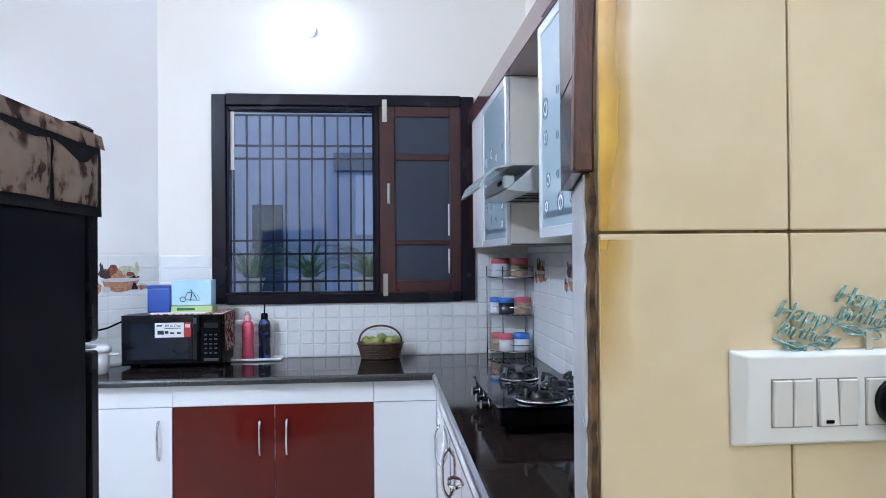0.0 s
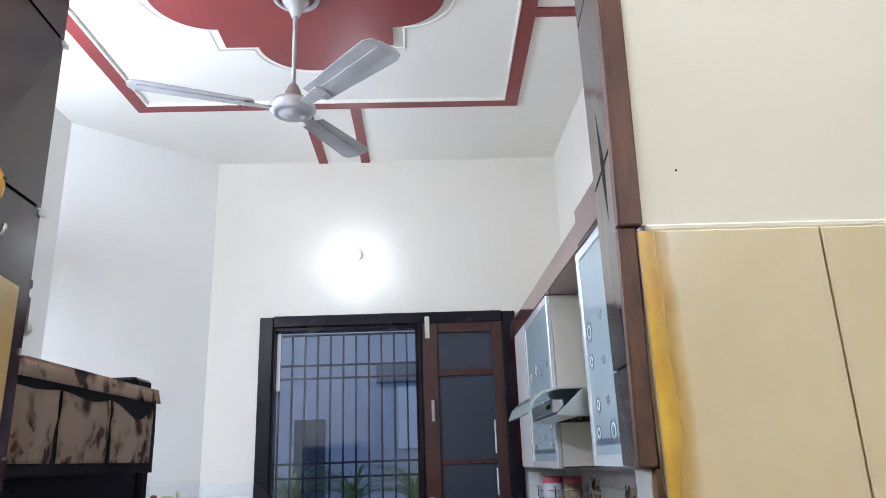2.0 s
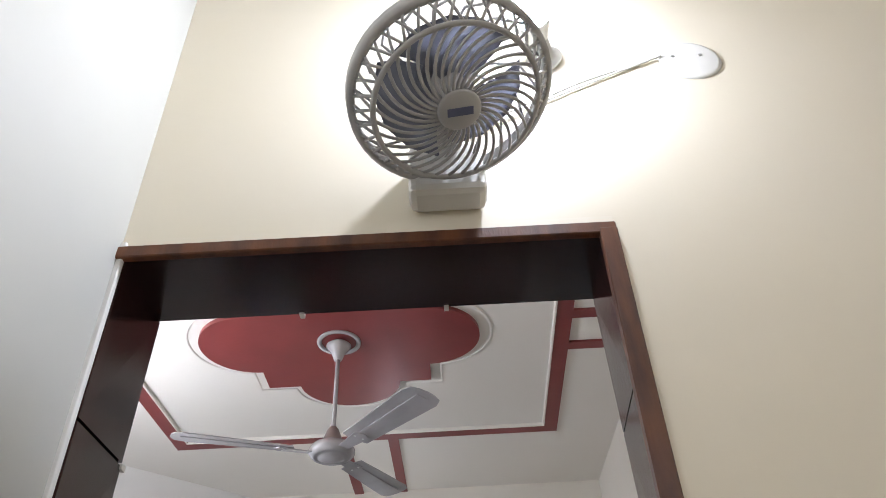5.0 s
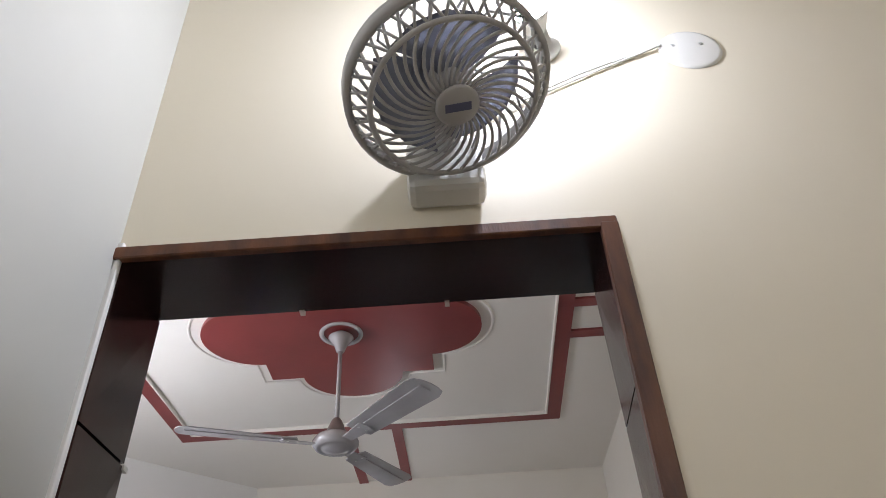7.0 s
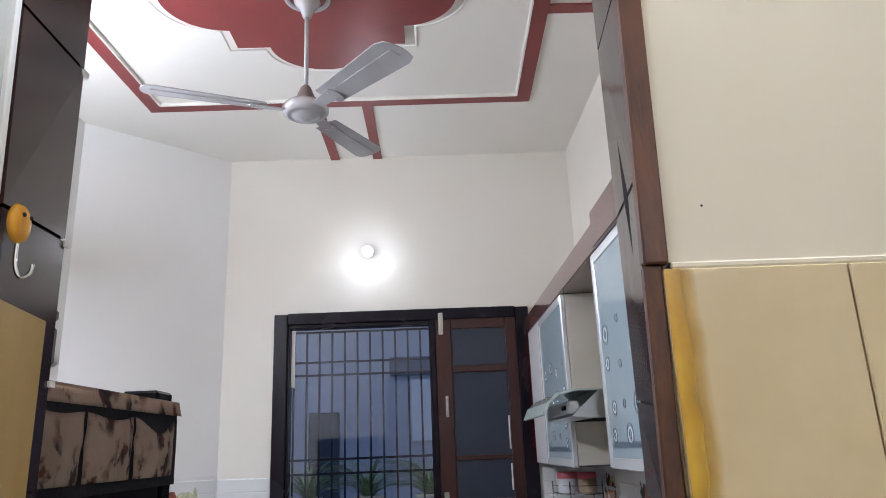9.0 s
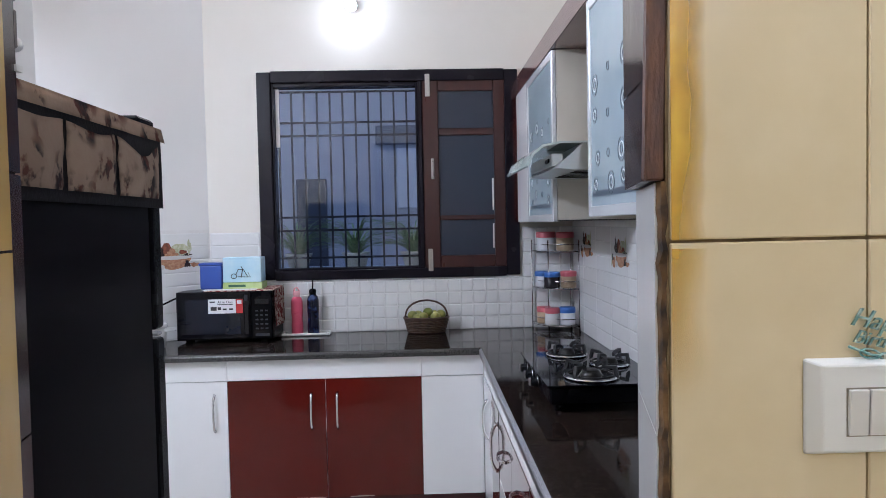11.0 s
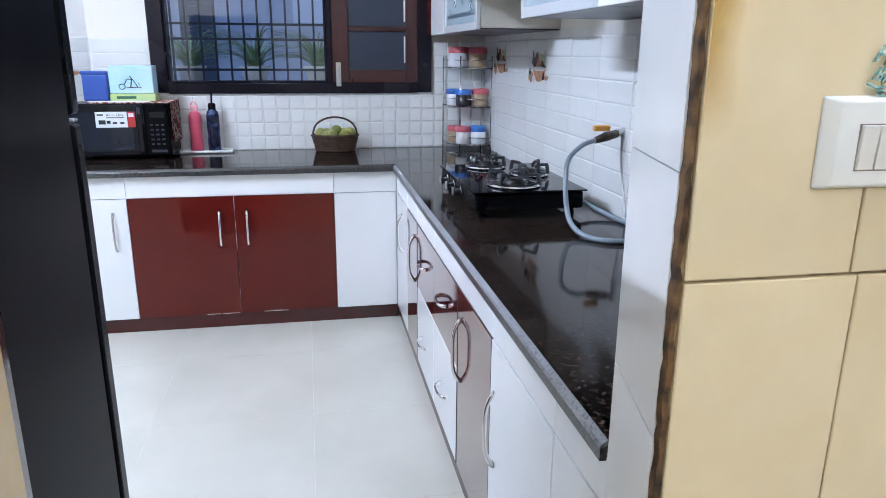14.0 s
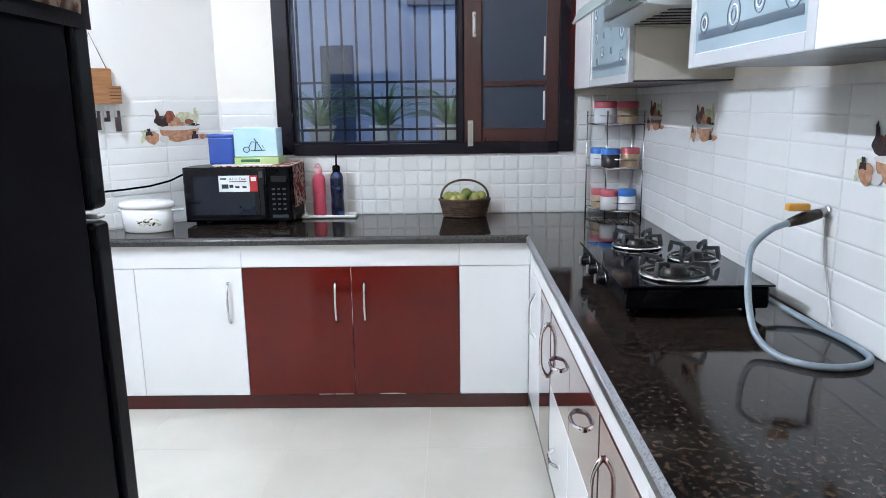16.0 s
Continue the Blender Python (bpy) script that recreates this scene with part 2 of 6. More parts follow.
# front room round the camera; unseen walls and ceiling added, sized to bounce light
structure("wall_front_room_west", bx(jamb_l(box((-0.62, -2.2, 1.95), (JL0 - 0.010, NEAR, CEIL))), (-0.62, -2.2, 0), (JL0 - 0.010 + SPLAY_L * (1.95 - HEAD0), NEAR, 1.95)), M_DIM_WALL, "white painted side wall of the front room")
structure("wall_front_room_east", box((2.0, -2.2, 0), (2.2, NEAR, CEIL)), M_WALL, "unseen cream painted wall added at the far side of the front room")
structure("wall_front_room_south", box((-0.6, -2.4, 0), (2.4, -2.2, CEIL)), M_WALL, "unseen cream painted wall added at the rear of the front room")
structure("ceiling_front_room", box((-0.6, -2.4, CEIL), (2.4, INNER - 0.1, CEIL + 0.12)), M_CEIL, "unseen off-white painted ceiling added over the front room", "ceiling")

# ---- lining of the doorway ----
def reveal(side, z0, z1, d0=0.0, d1=0.0, back=0.0):
    """A thin board on a splayed side of the opening; its near edge leans with the jamb. d0, d1: how far its ends drop towards the near edge."""
    bm = bmesh.new()
    x0, x1, d, lean = (JL0 - back, JL1 - back, 1, SPLAY_L) if side < 0 else (JR0 + back, JR1 + back, -1, SPLAY_R)
    lo, hi = [[bm.verts.new((x + lean * (max(z, 1.95 if side < 0 else 0) - HEAD0) * k, y, z - drop * k)) for x, y, k in ((x0, NEAR + 0.004 + back, 1), (x1, INNER + 0.004 - back, 0), (x1 - d * 0.03, INNER + 0.004 - back, 0), (x0 - d * 0.03, NEAR + 0.004 + back, 1))] for z, drop in ((z0, d0), (z1, d1))]
    bm.faces.new(lo[::-1]), bm.faces.new(hi)
    for i in range(4):
        bm.faces.new((lo[i], lo[(i + 1) % 4], hi[(i + 1) % 4], hi[i]))
    bmesh.ops.recalc_face_normals(bm, faces=bm.faces)
    return bm


lining = thing("doorway_lining", (0, 0.85, 1.58), "dark brown laminate lining of the doorway with grooved joints", "door lining", kind="structure")
M_GROOVE = mat("dark_groove", (0.004, 0.003, 0.003), 0.7, spec=0.1)
for z0, z1, d0, d1 in ((1.588, 1.699, 0.0, 0.014), (1.702, 1.941, 0.014, 0.020), (1.947, 2.202, 0.020, 0.032), (2.206, 2.45, 0.032, 0.0)):
    part("side_panel", reveal(1, z0, z1, d0, d1), M_LAM, lining)
for z0, z1, d0, d1 in ((0.0, 1.30, 0.0, 0.0), (1.303, 1.62, 0.0, 0.0), (1.623, 1.938, 0.0, 0.020), (1.943, 2.194, 0.020, 0.030), (2.199, 2.45, 0.030, 0.0)):
    part("side_panel", reveal(-1, z0, z1, d0, d1), M_LAM, lining)
for side, z0 in ((1, 1.60), (-1, 0.02)):
    part("backing", reveal(side, z0, 2.44, back=0.004), M_GROOVE, lining, "black backing seen in the panel joints")
head = bmesh.new()
vs = [(JL0 - 0.005, NEAR + 0.004, HEAD0), (JR0 + 0.005, NEAR + 0.004, HEAD0), (JR1 + 0.003, INNER + 0.004, HEAD1), (JL1 - 0.003, INNER + 0.004, HEAD1)]
lo = [head.verts.new(v) for v in vs]
hi = [head.verts.new((x, y, z + 0.03)) for x, y, z in vs]
head.faces.new(lo[::-1]), head.faces.new(hi)
for i in range(4):
    head.faces.new((lo[i], lo[(i + 1) % 4], hi[(i + 1) % 4], hi[i]))
part("head_panel", head, M_LAM, lining)
for x in (-0.13, 0.118):
    part("clip", box((x - 0.004, INNER - 0.002, HEAD1 - 0.004), (x + 0.004, INNER + 0.012, HEAD1 + 0.006)), M_WHITE_PLASTIC, lining)
for z in (1.935, 2.191, 1.75):
    part("clip", box((JL1 - 0.002, INNER - 0.002, z - 0.004), (JL1 + 0.004, INNER + 0.012, z + 0.004)), M_WHITE_PLASTIC, lining)

M_RAW = mat("raw_brown_edge", (0.016, 0.008, 0.004), 0.9, color2=(0.17, 0.09, 0.03), scale=38, bump=0.4)
M_TRIM_DARK = mat("dark_stained_beading", (0.055, 0.018, 0.008), 0.5, color2=(0.11, 0.038, 0.012), scale=14, stretch=(4, 4, 1.2), bump=0.2)
beading = thing("doorway_beading", (0.35, NEAR, 1.588), "brown wooden beading round the doorway edge", "trim", kind="structure")
part("side_strip", jamb_r(box((JR0 - 0.002, NEAR - 0.012, 1.827), (JR0 + 0.024, NEAR + 0.004, HEAD0 + 0.005), 0.002)), M_TRIM, beading)
part("side_strip", jamb_r(box((JR0 - 0.002, NEAR - 0.009, 1.588), (JR0 + 0.017, NEAR + 0.004, 1.826), 0.002)), M_TRIM_DARK, beading)
part("head_strip", box((JL0 - 0.012, NEAR - 0.010, HEAD0 - 0.004), (JR0 + 0.024, NEAR + 0.004, HEAD0 + 0.018), 0.002), M_TRIM, beading)
part("plaster_edge", jamb_l(box((JL0 - 0.011, NEAR - 0.006, 1.829), (JL0 - 0.001, NEAR + 0.004, HEAD0 + 0.03), 0.002)), M_WALL_COOL, beading)
part("plaster_edge", box((JR0 + 0.0100, NEAR - 0.0006, 1.8305), (JR1 + 0.008, NEAR + 0.0035, HEAD0 + 0.0172)), M_WALL, beading)
part("plaster_edge", box((JL0 - 0.012, NEAR - 0.0006, HEAD0 + 0.0175), (JR0 + 0.0235, NEAR + 0.0035, HEAD0 + 0.036)), M_WALL, beading)
raw, rrng, rows = bmesh.new(), random.Random(5), []
for k in range(121):
    z = 1.587 * k / 120
    a, b, y = 0.3435 + rrng.uniform(-0.0014, 0.0014), 0.3500 + rrng.uniform(-0.0020, 0.0016), NEAR - 0.0065 + rrng.uniform(-0.0022, 0.0022)
    rows.append([raw.verts.new(p) for p in ((a, NEAR + 0.0035, z), (a + 0.001, y, z), (b, y - 0.001, z), (b + 0.001, NEAR + 0.0035, z))])
for p, q in zip(rows, rows[1:]):
    for k in range(4):
        raw.faces.new((p[k], p[(k + 1) % 4], q[(k + 1) % 4], q[k]))
raw.faces.new(rows[0][::-1]), raw.faces.new(rows[-1])
bmesh.ops.recalc_face_normals(raw, faces=raw.faces)
part("raw_edge", raw, M_RAW, beading, "ragged dark edge of broken tile and glue")

# white tiles on the right reveal below the lining
jt = thing("reveal_tiles", (0.35, 0.85, 0), "white glazed tiles on the doorway reveal", "tiles", kind="structure")
zs = [0.0, 0.14, 0.44, 0.74, 1.040, 1.338, 1.587]
for z0, z1 in zip(zs, zs[1:]):
    part("tile", prism(bmesh.new(), [(0.342, NEAR + 0.004), (JR1 + 0.014, INNER + 0.004), (JR1 + 0.050, INNER + 0.004), (0.383, NEAR + 0.004)], z0 + 0.001, z1 - 0.001), M_WTILE, jt)

# cream tiles of the doorway wall
ty = [0.0, 0.030, 0.328, 0.626, 0.924, 1.2255, 1.5290, 1.823]
tx = [0.352, 0.546, 0.752, 0.957, 1.162, 1.367, 1.572, 1.777, 1.98]
dado = structure("tile_bed", box((0.3505, NEAR - 0.004, 0), (2.0, NEAR + 0.0, 1.821)), M_GROUT, "dirty grout bed of the dado tiles", "wall tiles")
for i in range(len(tx) - 1):
    for j in range(7):
        shift = 0.011 if j < 5 else 0.0
        part("tile", box((tx[i] + (shift if i else 0) + 0.0010, NEAR - 0.010, ty[j] + 0.0016), (tx[i + 1] + shift - 0.0010, NEAR - 0.003, ty[j + 1] - 0.0016), 0.0015), M_YTILE, dado)
tagged(part("plaster_lip", box((0.364, NEAR - 0.0055, 1.8225), (1.99, NEAR - 0.0005, 1.830), 0.002), M_WALL), "rough white plaster lip above the dado tiles", "trim", kind="structure")
tagged(part("wall_chip", lathe(bmesh.new(), [(0, 0.0010), (0.0010, 0.0008), (0.0016, 0.0)], m=Matrix.Translation((0.407, NEAR + 0.0002, 1.892)) @ pose(0, 0, 0, 90), seg=7), M_RAW), "small dark chip in the wall paint", "wall mark", kind="structure")
# dried yellow varnish run down the tile edge
M_STAIN = mat("yellow_varnish_stain", (0.84, 0.53, 0.06), 0.25, color2=(0.72, 0.41, 0.04), scale=20)
snt = M_STAIN.node_tree
stc, sxyz = snt.nodes.new("ShaderNodeTexCoord"), snt.nodes.new("ShaderNodeSeparateXYZ")
snz, smr, sad = snt.nodes.new("ShaderNodeTexNoise"), snt.nodes.new("ShaderNodeMapRange"), snt.nodes.new("ShaderNodeMath")
smu = snt.nodes.new("ShaderNodeMath")
snz.inputs["Scale"].default_value = 14
smr.inputs["From Min"].default_value, smr.inputs["From Max"].default_value = 0.353, 0.396
smr.inputs["To Min"].default_value, smr.inputs["To Max"].default_value = 1.25, -0.45
sad.operation, smu.operation = "ADD", "MULTIPLY"
smu.inputs[1].default_value = 0.75
snt.links.new(stc.outputs["Object"], sxyz.inputs["Vector"])
snt.links.new(stc.outputs["Object"], snz.inputs["Vector"])
snt.links.new(sxyz.outputs["X"], smr.inputs["Value"])
snt.links.new(snz.outputs["Fac"], smu.inputs[0])
snt.links.new(smr.outputs["Result"], sad.inputs[0])
snt.links.new(smu.outputs["Value"], sad.inputs[1])
sm2 = snt.nodes.new("ShaderNodeMapRange")
sm2.inputs["From Min"].default_value, sm2.inputs["From Max"].default_value, sm2.inputs["To Max"].default_value = 0.30, 1.45, 0.85
snt.links.new(sad.outputs["Value"], sm2.inputs["Value"])
szf, szm = snt.nodes.new("ShaderNodeMapRange"), snt.nodes.new("ShaderNodeMath")
szf.inputs["From Min"].default_value, szf.inputs["From Max"].default_value = 1.37, 1.64
szm.operation = "MULTIPLY"
snt.links.new(sxyz.outputs["Z"], szf.inputs["Value"])
snt.links.new(szf.outputs["Result"], szm.inputs[0])
snt.links.new(sm2.outputs["Result"], szm.inputs[1])
snt.links.new(szm.outputs["Value"], snt.nodes["Principled BSDF"].inputs["Alpha"])
for z0, z1, w in ((1.5305, 1.821, 0.060), (1.36, 1.522, 0.060)):
    tagged(part("varnish_stain", box((0.3535, NEAR - 0.0112, z0), (0.3535 + w, NEAR - 0.0106, z1)), M_STAIN), "dried yellow varnish run on the cream tile edge", "stain", kind="structure")
M_GREY_DARK = mat("dull_grey_metal", (0.16, 0.15, 0.15), 0.4, 0.6)
# cream tiles wrapping the left side
dado_l = structure("tile_bed_side", jamb_l(box((-0.3622, -2.2, 0), (-0.360, NEAR - 0.007, 1.821))), M_GROUT, "dirty grout bed of the side dado tiles", "wall tiles")
for j in range(7):
    for i in range(8):
        y1 = NEAR - 0.007 - 0.205 * i
        part("tile", jamb_l(box((-0.3605, y1 - 0.2034, ty[j] + 0.0016), (-0.354, y1 - 0.0016, ty[j + 1] - 0.0016), 0.0015)), M_YTILE, dado_l)
# varnish-yellowed cream tile, darkened further with the reveal's shade in its colour
M_YTILE_SHADED = mat("shaded_yellowed_tile", (0.57, 0.40, 0.16), 0.22, color2=(0.50, 0.33, 0.10), scale=9, rnd=0.04, stretch=(1, 1, 0.4))
jl = thing("reveal_cream_tiles", (-0.36, 0.83, 0), "cream tiles on the doorway reveal", "tiles", kind="structure")
for j in range(7):
    bm = bmesh.new()
    lo, hi = [[bm.verts.new((x + SPLAY_L * (max(z, 1.95) - HEAD0) * k, y, z)) for x, y, k in ((JL0 + 0.004, NEAR - 0.004, 1), (JL1 + 0.012, INNER - 0.046, 0.22), (JL1 + 0.002, INNER - 0.046, 0.22), (JL0 - 0.006, NEAR - 0.004, 1))] for z in (ty[j] + 0.0016, ty[j + 1] - 0.0016)]
    bm.faces.new(lo[::-1]), bm.faces.new(hi)
    for i in range(4):
        bm.faces.new((lo[i], lo[(i + 1) % 4], hi[(i + 1) % 4], hi[i]))
    bmesh.ops.recalc_face_normals(bm, faces=bm.faces)
    part("tile", bm, M_YTILE_SHADED, jl)
br = thing("jamb_bracket", (-0.38, INNER + 0.01, 1.77), "small grey metal bracket on the doorway edge", "bracket")
part("plate", bx(bx(bx(bmesh.new(), (-0.400, INNER + 0.0045, 1.775), (-0.373, INNER + 0.010, 1.822), 0.002), (-0.400, INNER + 0.0045, 1.832), (-0.373, INNER + 0.010, 1.845), 0.002), (-0.400, INNER + 0.0045, 1.822), (-0.380, INNER + 0.010, 1.832)), M_GREY_DARK, br)
part("knob", lathe(bmesh.new(), [(0, 0.016), (0.006, 0.015), (0.009, 0.009), (0.007, 0.0), (0, 0.0)], m=Matrix.Translation((-0.381, INNER + 0.010, 1.782)) @ pose(0, 0, 0, -90), seg=12), M_STEEL, br)

# ---- ceiling decoration ----
CX, CY = -0.376, 2.704


def medallion_outline(g=0.0):
    pts = []
    a, b, c, d = 0.408 + g, 0.230 + g * 0.6, 0.380 + g, 0.25 + g * 0.6
    pts += [(a + 0.242 * math.cos(q), b * math.sin(q)) for q in [radians(x) for x in range(-90, 91, 6)]]
    pts += [(a, c), (d, c)]
    pts += [(d * math.cos(q), c + 0.220 * math.sin(q)) for q in [radians(x) for x in range(0, 181, 6)]]
    pts += [(-d, c), (-a, c)]
    pts += [(-a + 0.242 * math.cos(q), b * math.sin(q)) for q in [radians(x) for x in range(90, 271, 6)]]
    pts += [(-a, -c), (-d, -c)]
    pts += [(d * math.cos(q), -c + 0.220 * math.sin(q)) for q in [radians(x) for x in range(180, 361, 6)]]
    pts += [(d, -c), (a, -c)]
    out = []
    for x, y in pts:
        p = (CX + x, CY + y)
        if not out or (abs(out[-1][0] - p[0]) + abs(out[-1][1] - p[1])) > 1e-4:
            out.append(p)
    if abs(out[0][0] - out[-1][0]) + abs(out[0][1] - out[-1][1]) < 1e-4:
        out.pop()
    return out


med = thing("ceiling_medallion", (CX, CY, CEIL), "maroon lobed plaster ceiling rose with white moulding", "ceiling rose", kind="structure")
part("panel", prism(bmesh.new(), medallion_outline(), CEIL - 0.022, CEIL + 0.002), M_RED_PAINT, med)
part("moulding", tube(bmesh.new(), [(x, y, CEIL + 0.002) for x, y in medallion_outline(0.055)], 0.009, 6, True), M_CEIL, med)

band = thing("ceiling_band", (CX, CY, CEIL), "maroon painted plaster band round the ceiling", "ceiling trim", kind="structure")
BX0, BX1, BY0, BY1, BW = -1.458, 0.727, 1.64, 3.741, 0.075
LEAN = 0.027                                   # the band runs slightly askew to the walls


def leaning(lo, hi, z0, bev=0.0):
    """A strip of the band, sheared along with it."""
    bm = box((lo[0], lo[1], z0), (hi[0], hi[1], CEIL + 0.002), bev)
    for v in bm.verts:
        v.co.x += LEAN * (v.co.y - BY1)
    return bm


for lo, hi in (((BX0, BY1 - BW), (BX1, BY1)), ((BX0, BY0), (BX1, BY0 + BW)), ((BX0, BY0 + BW), (BX0 + BW, BY1 - BW)), ((BX1 - BW, BY0 + BW), (BX1, BY1 - BW))):
    part("strip", leaning(lo, hi, CEIL - 0.014), M_RED_PAINT, band)
for x in (-0.505, -0.217):
    part("strip", box((x - 0.03, BY1, CEIL - 0.012), (x + 0.03, BACK, CEIL + 0.002)), M_RED_PAINT, band)
    part("strip", box((x - 0.03, INNER, CEIL - 0.012), (x + 0.03, BY0, CEIL + 0.002)), M_RED_PAINT, band)
for y in (2.593, 2.854):
    part("strip", box((BX1 + LEAN * (y - BY1), y - 0.03, CEIL - 0.012), (RIGHT, y + 0.03, CEIL + 0.002)), M_RED_PAINT, band)
    part("strip", box((LEFT, y - 0.03, CEIL - 0.012), (BX0 + LEAN * (y - BY1), y + 0.03, CEIL + 0.002)), M_RED_PAINT, band)
inner = BW + 0.012
for lo, hi in (((BX0 + BW, BY1 - inner), (BX1 - BW, BY1 - BW)), ((BX0 + BW, BY0 + BW), (BX1 - BW, BY0 + inner)), ((BX0 + BW, BY0 + inner), (BX0 + inner, BY1 - inner)), ((BX1 - inner, BY0 + inner), (BX1 - BW, BY1 - inner))):
    part("bead", leaning(lo, hi, CEIL - 0.020, 0.003), M_CEIL, band)

# ---- window ----
def window_unit():
    x0, x1, z0, z1 = -0.880, 0.727, 1.218, 2.509
    w = thing("window_1", (0, BACK, z0), "dark painted wooden window with iron grille and one netted sash", "window", kind="structure")
    y0, y1 = BACK - 0.025, BACK + 0.09
    fr = bmesh.new()
    bx(fr, (x0 - 0.01, y0, z0), (x0 + 0.075, y1, z1), 0.004)
    bx(fr, (x1 - 0.075, y0, z0), (x1 + 0.01, y1, z1), 0.004)
    part("window_frame", fr, M_FRAME, w)
    fr = bmesh.new()
    bx(fr, (x0 + 0.075, y0, z1 - 0.065), (x1 - 0.075, y1, z1 + 0.006), 0.004)
    bx(fr, (x0 + 0.075, y0, z0 - 0.006), (x1 - 0.075, y1, z0 + 0.055), 0.004)
    part("window_rail", fr, M_FRAME, w)
    part("mullion", box((0.105, y0 - 0.004, z0 + 0.055), (0.135, y1, z1 - 0.065), 0.004), M_FRAME, w)
    # fixed glazed half with an inner frame
    gx0, gx1, gz0, gz1 = x0 + 0.075, 0.105, z0 + 0.055, z1 - 0.065
    fr = bmesh.new()
    bx(fr, (gx0, y0 + 0.02, gz0), (gx0 + 0.014, y1, gz1), 0.003)
    bx(fr, (gx1 - 0.012, y0 + 0.02, gz0), (gx1, y1, gz1), 0.003)
    bx(fr, (gx0 + 0.014, y0 + 0.02, gz1 - 0.025), (gx1 - 0.012, y1, gz1), 0.003)
    bx(fr, (gx0 + 0.014, y0 + 0.02, gz0), (gx1 - 0.012, y1, gz0 + 0.012), 0.003)
    part("glazing_frame", fr, M_FRAME, w)
    g = part("pane", box((gx0 + 0.012, BACK + 0.040, gz0 + 0.01), (gx1 - 0.010, BACK + 0.045, gz1 - 0.02)), M_GLASS, w)
    g.visible_shadow = False
    # white strip paints the bright reflection at the pane's left edge
    part("pane_glint", box((gx0 + 0.018, BACK + 0.036, 2.05), (gx0 + 0.041, BACK + 0.0395, gz1 - 0.03)), M_WHITE_PLASTIC, w, "white strip painted as a reflection along the pane edge")
    # opening sash with three netted panels
    sx0, sx1, sz0, sz1 = 0.135, x1 - 0.075, z0 + 0.055, z1 - 0.065
    sash = part("sash", bx(bx(bmesh.new(), (sx0, y0 + 0.005, sz0), (sx0 + 0.10, BACK + 0.02, sz1), 0.004), (sx1 - 0.07, y0 + 0.005, sz0), (sx1, BACK + 0.02, sz1), 0.004), M_SASH, w, "maroon wooden sash with three panels")
    for a, b in ((sz0, sz0 + 0.075), (1.571, 1.601), (2.103, 2.147), (sz1 - 0.065, sz1)):
        part("sash_rail", box((sx0 + 0.10, y0 + 0.007, a), (sx1 - 0.07, BACK + 0.018, b), 0.004), M_SASH, sash)
    for a, b in ((sz0 + 0.075, 1.571), (1.601, 2.103), (2.147, sz1 - 0.065)):
        g = part("pane", box((sx0 + 0.095, BACK - 0.004, a - 0.003), (sx1 - 0.065, BACK, b + 0.003)), M_NET, sash, "dark insect-net panel")
    # pale strips paint the slits of light along the net panels
    for a, b in ((1.39, 1.545), (1.63, 1.83)):
        part("light_slit", box((sx1 - 0.083, BACK - 0.008, a), (sx1 - 0.074, BACK - 0.0045, b)), M_WHITE_PLASTIC, sash, "pale strip painted as light showing at the net's edge")
    # bolts and stay
    for z in (sz0 - 0.02, sz1 - 0.10):
        b = bmesh.new()
        bx(b, (0.156, y0 - 0.010, z), (0.186, y0 - 0.003, z + 0.14), 0.002)
        bx(b, (0.164, y0 - 0.020, z + 0.02), (0.178, y0 - 0.008, z + 0.12), 0.003)
        part("bolt", b, M_STEEL, w, "steel tower bolt")
    b = bmesh.new()
    bx(b, (0.185, y0 - 0.006, 1.83), (0.205, y0 + 0.006, 1.96), 0.003)
    tube(b, [(0.195, y0 - 0.006, 1.85), (0.195, y0 - 0.03, 1.86), (0.195, y0 - 0.03, 1.93), (0.195, y0 - 0.006, 1.94)], 0.005, 6)
    part("handle", b, M_STEEL, w, "steel pull handle")
    # iron grille
    gr = part("grille", bmesh.new(), M_IRON, w, "black iron bar grille")
    gy = BACK + 0.13
    for i in range(11):
        x = -0.787 + 0.0822 * i
        part("bar", box((x - 0.006, gy - 0.006, z0), (x + 0.006, gy + 0.006, 2.41)), M_IRON, gr)
    for z in (1.345, 1.522, 1.608, 2.131, 2.214, 2.41):
        part("crossbar", box((x0, gy - 0.011, z - 0.007), (0.12, gy - 0.004, z + 0.007)), M_IRON, gr)
    return w


M_NET = mat("dark_net", (0.018, 0.026, 0.046), 0.35, color2=(0.024, 0.033, 0.055), scale=300, detail=1, spec=0.5)
window_unit()

# ---- base units along the window wall ----
FB = 3.85   # front of the units on the back wall
FR = 0.435  # front of the units on the side wall


def handle(p, axis, length, out, parent, bow=0.028, r=0.006):
    """A bowed bar handle centred at p. axis: its run; out: away from the door."""
    p, axis, out = Vector(p), Vector(axis), Vector(out)
    pts = []
    for i in range(13):
        s = -1 + 2 * i / 12
        pts.append(p + axis * (s * length / 2) + out * (bow * (1 - s ** 4) + 0.0))
    bm = tube(bmesh.new(), pts, [0.008 if abs(i - 6) > 4 else r for i in range(13)], 8)
    return part("handle", bm, M_CHROME, parent, "chrome bow handle")


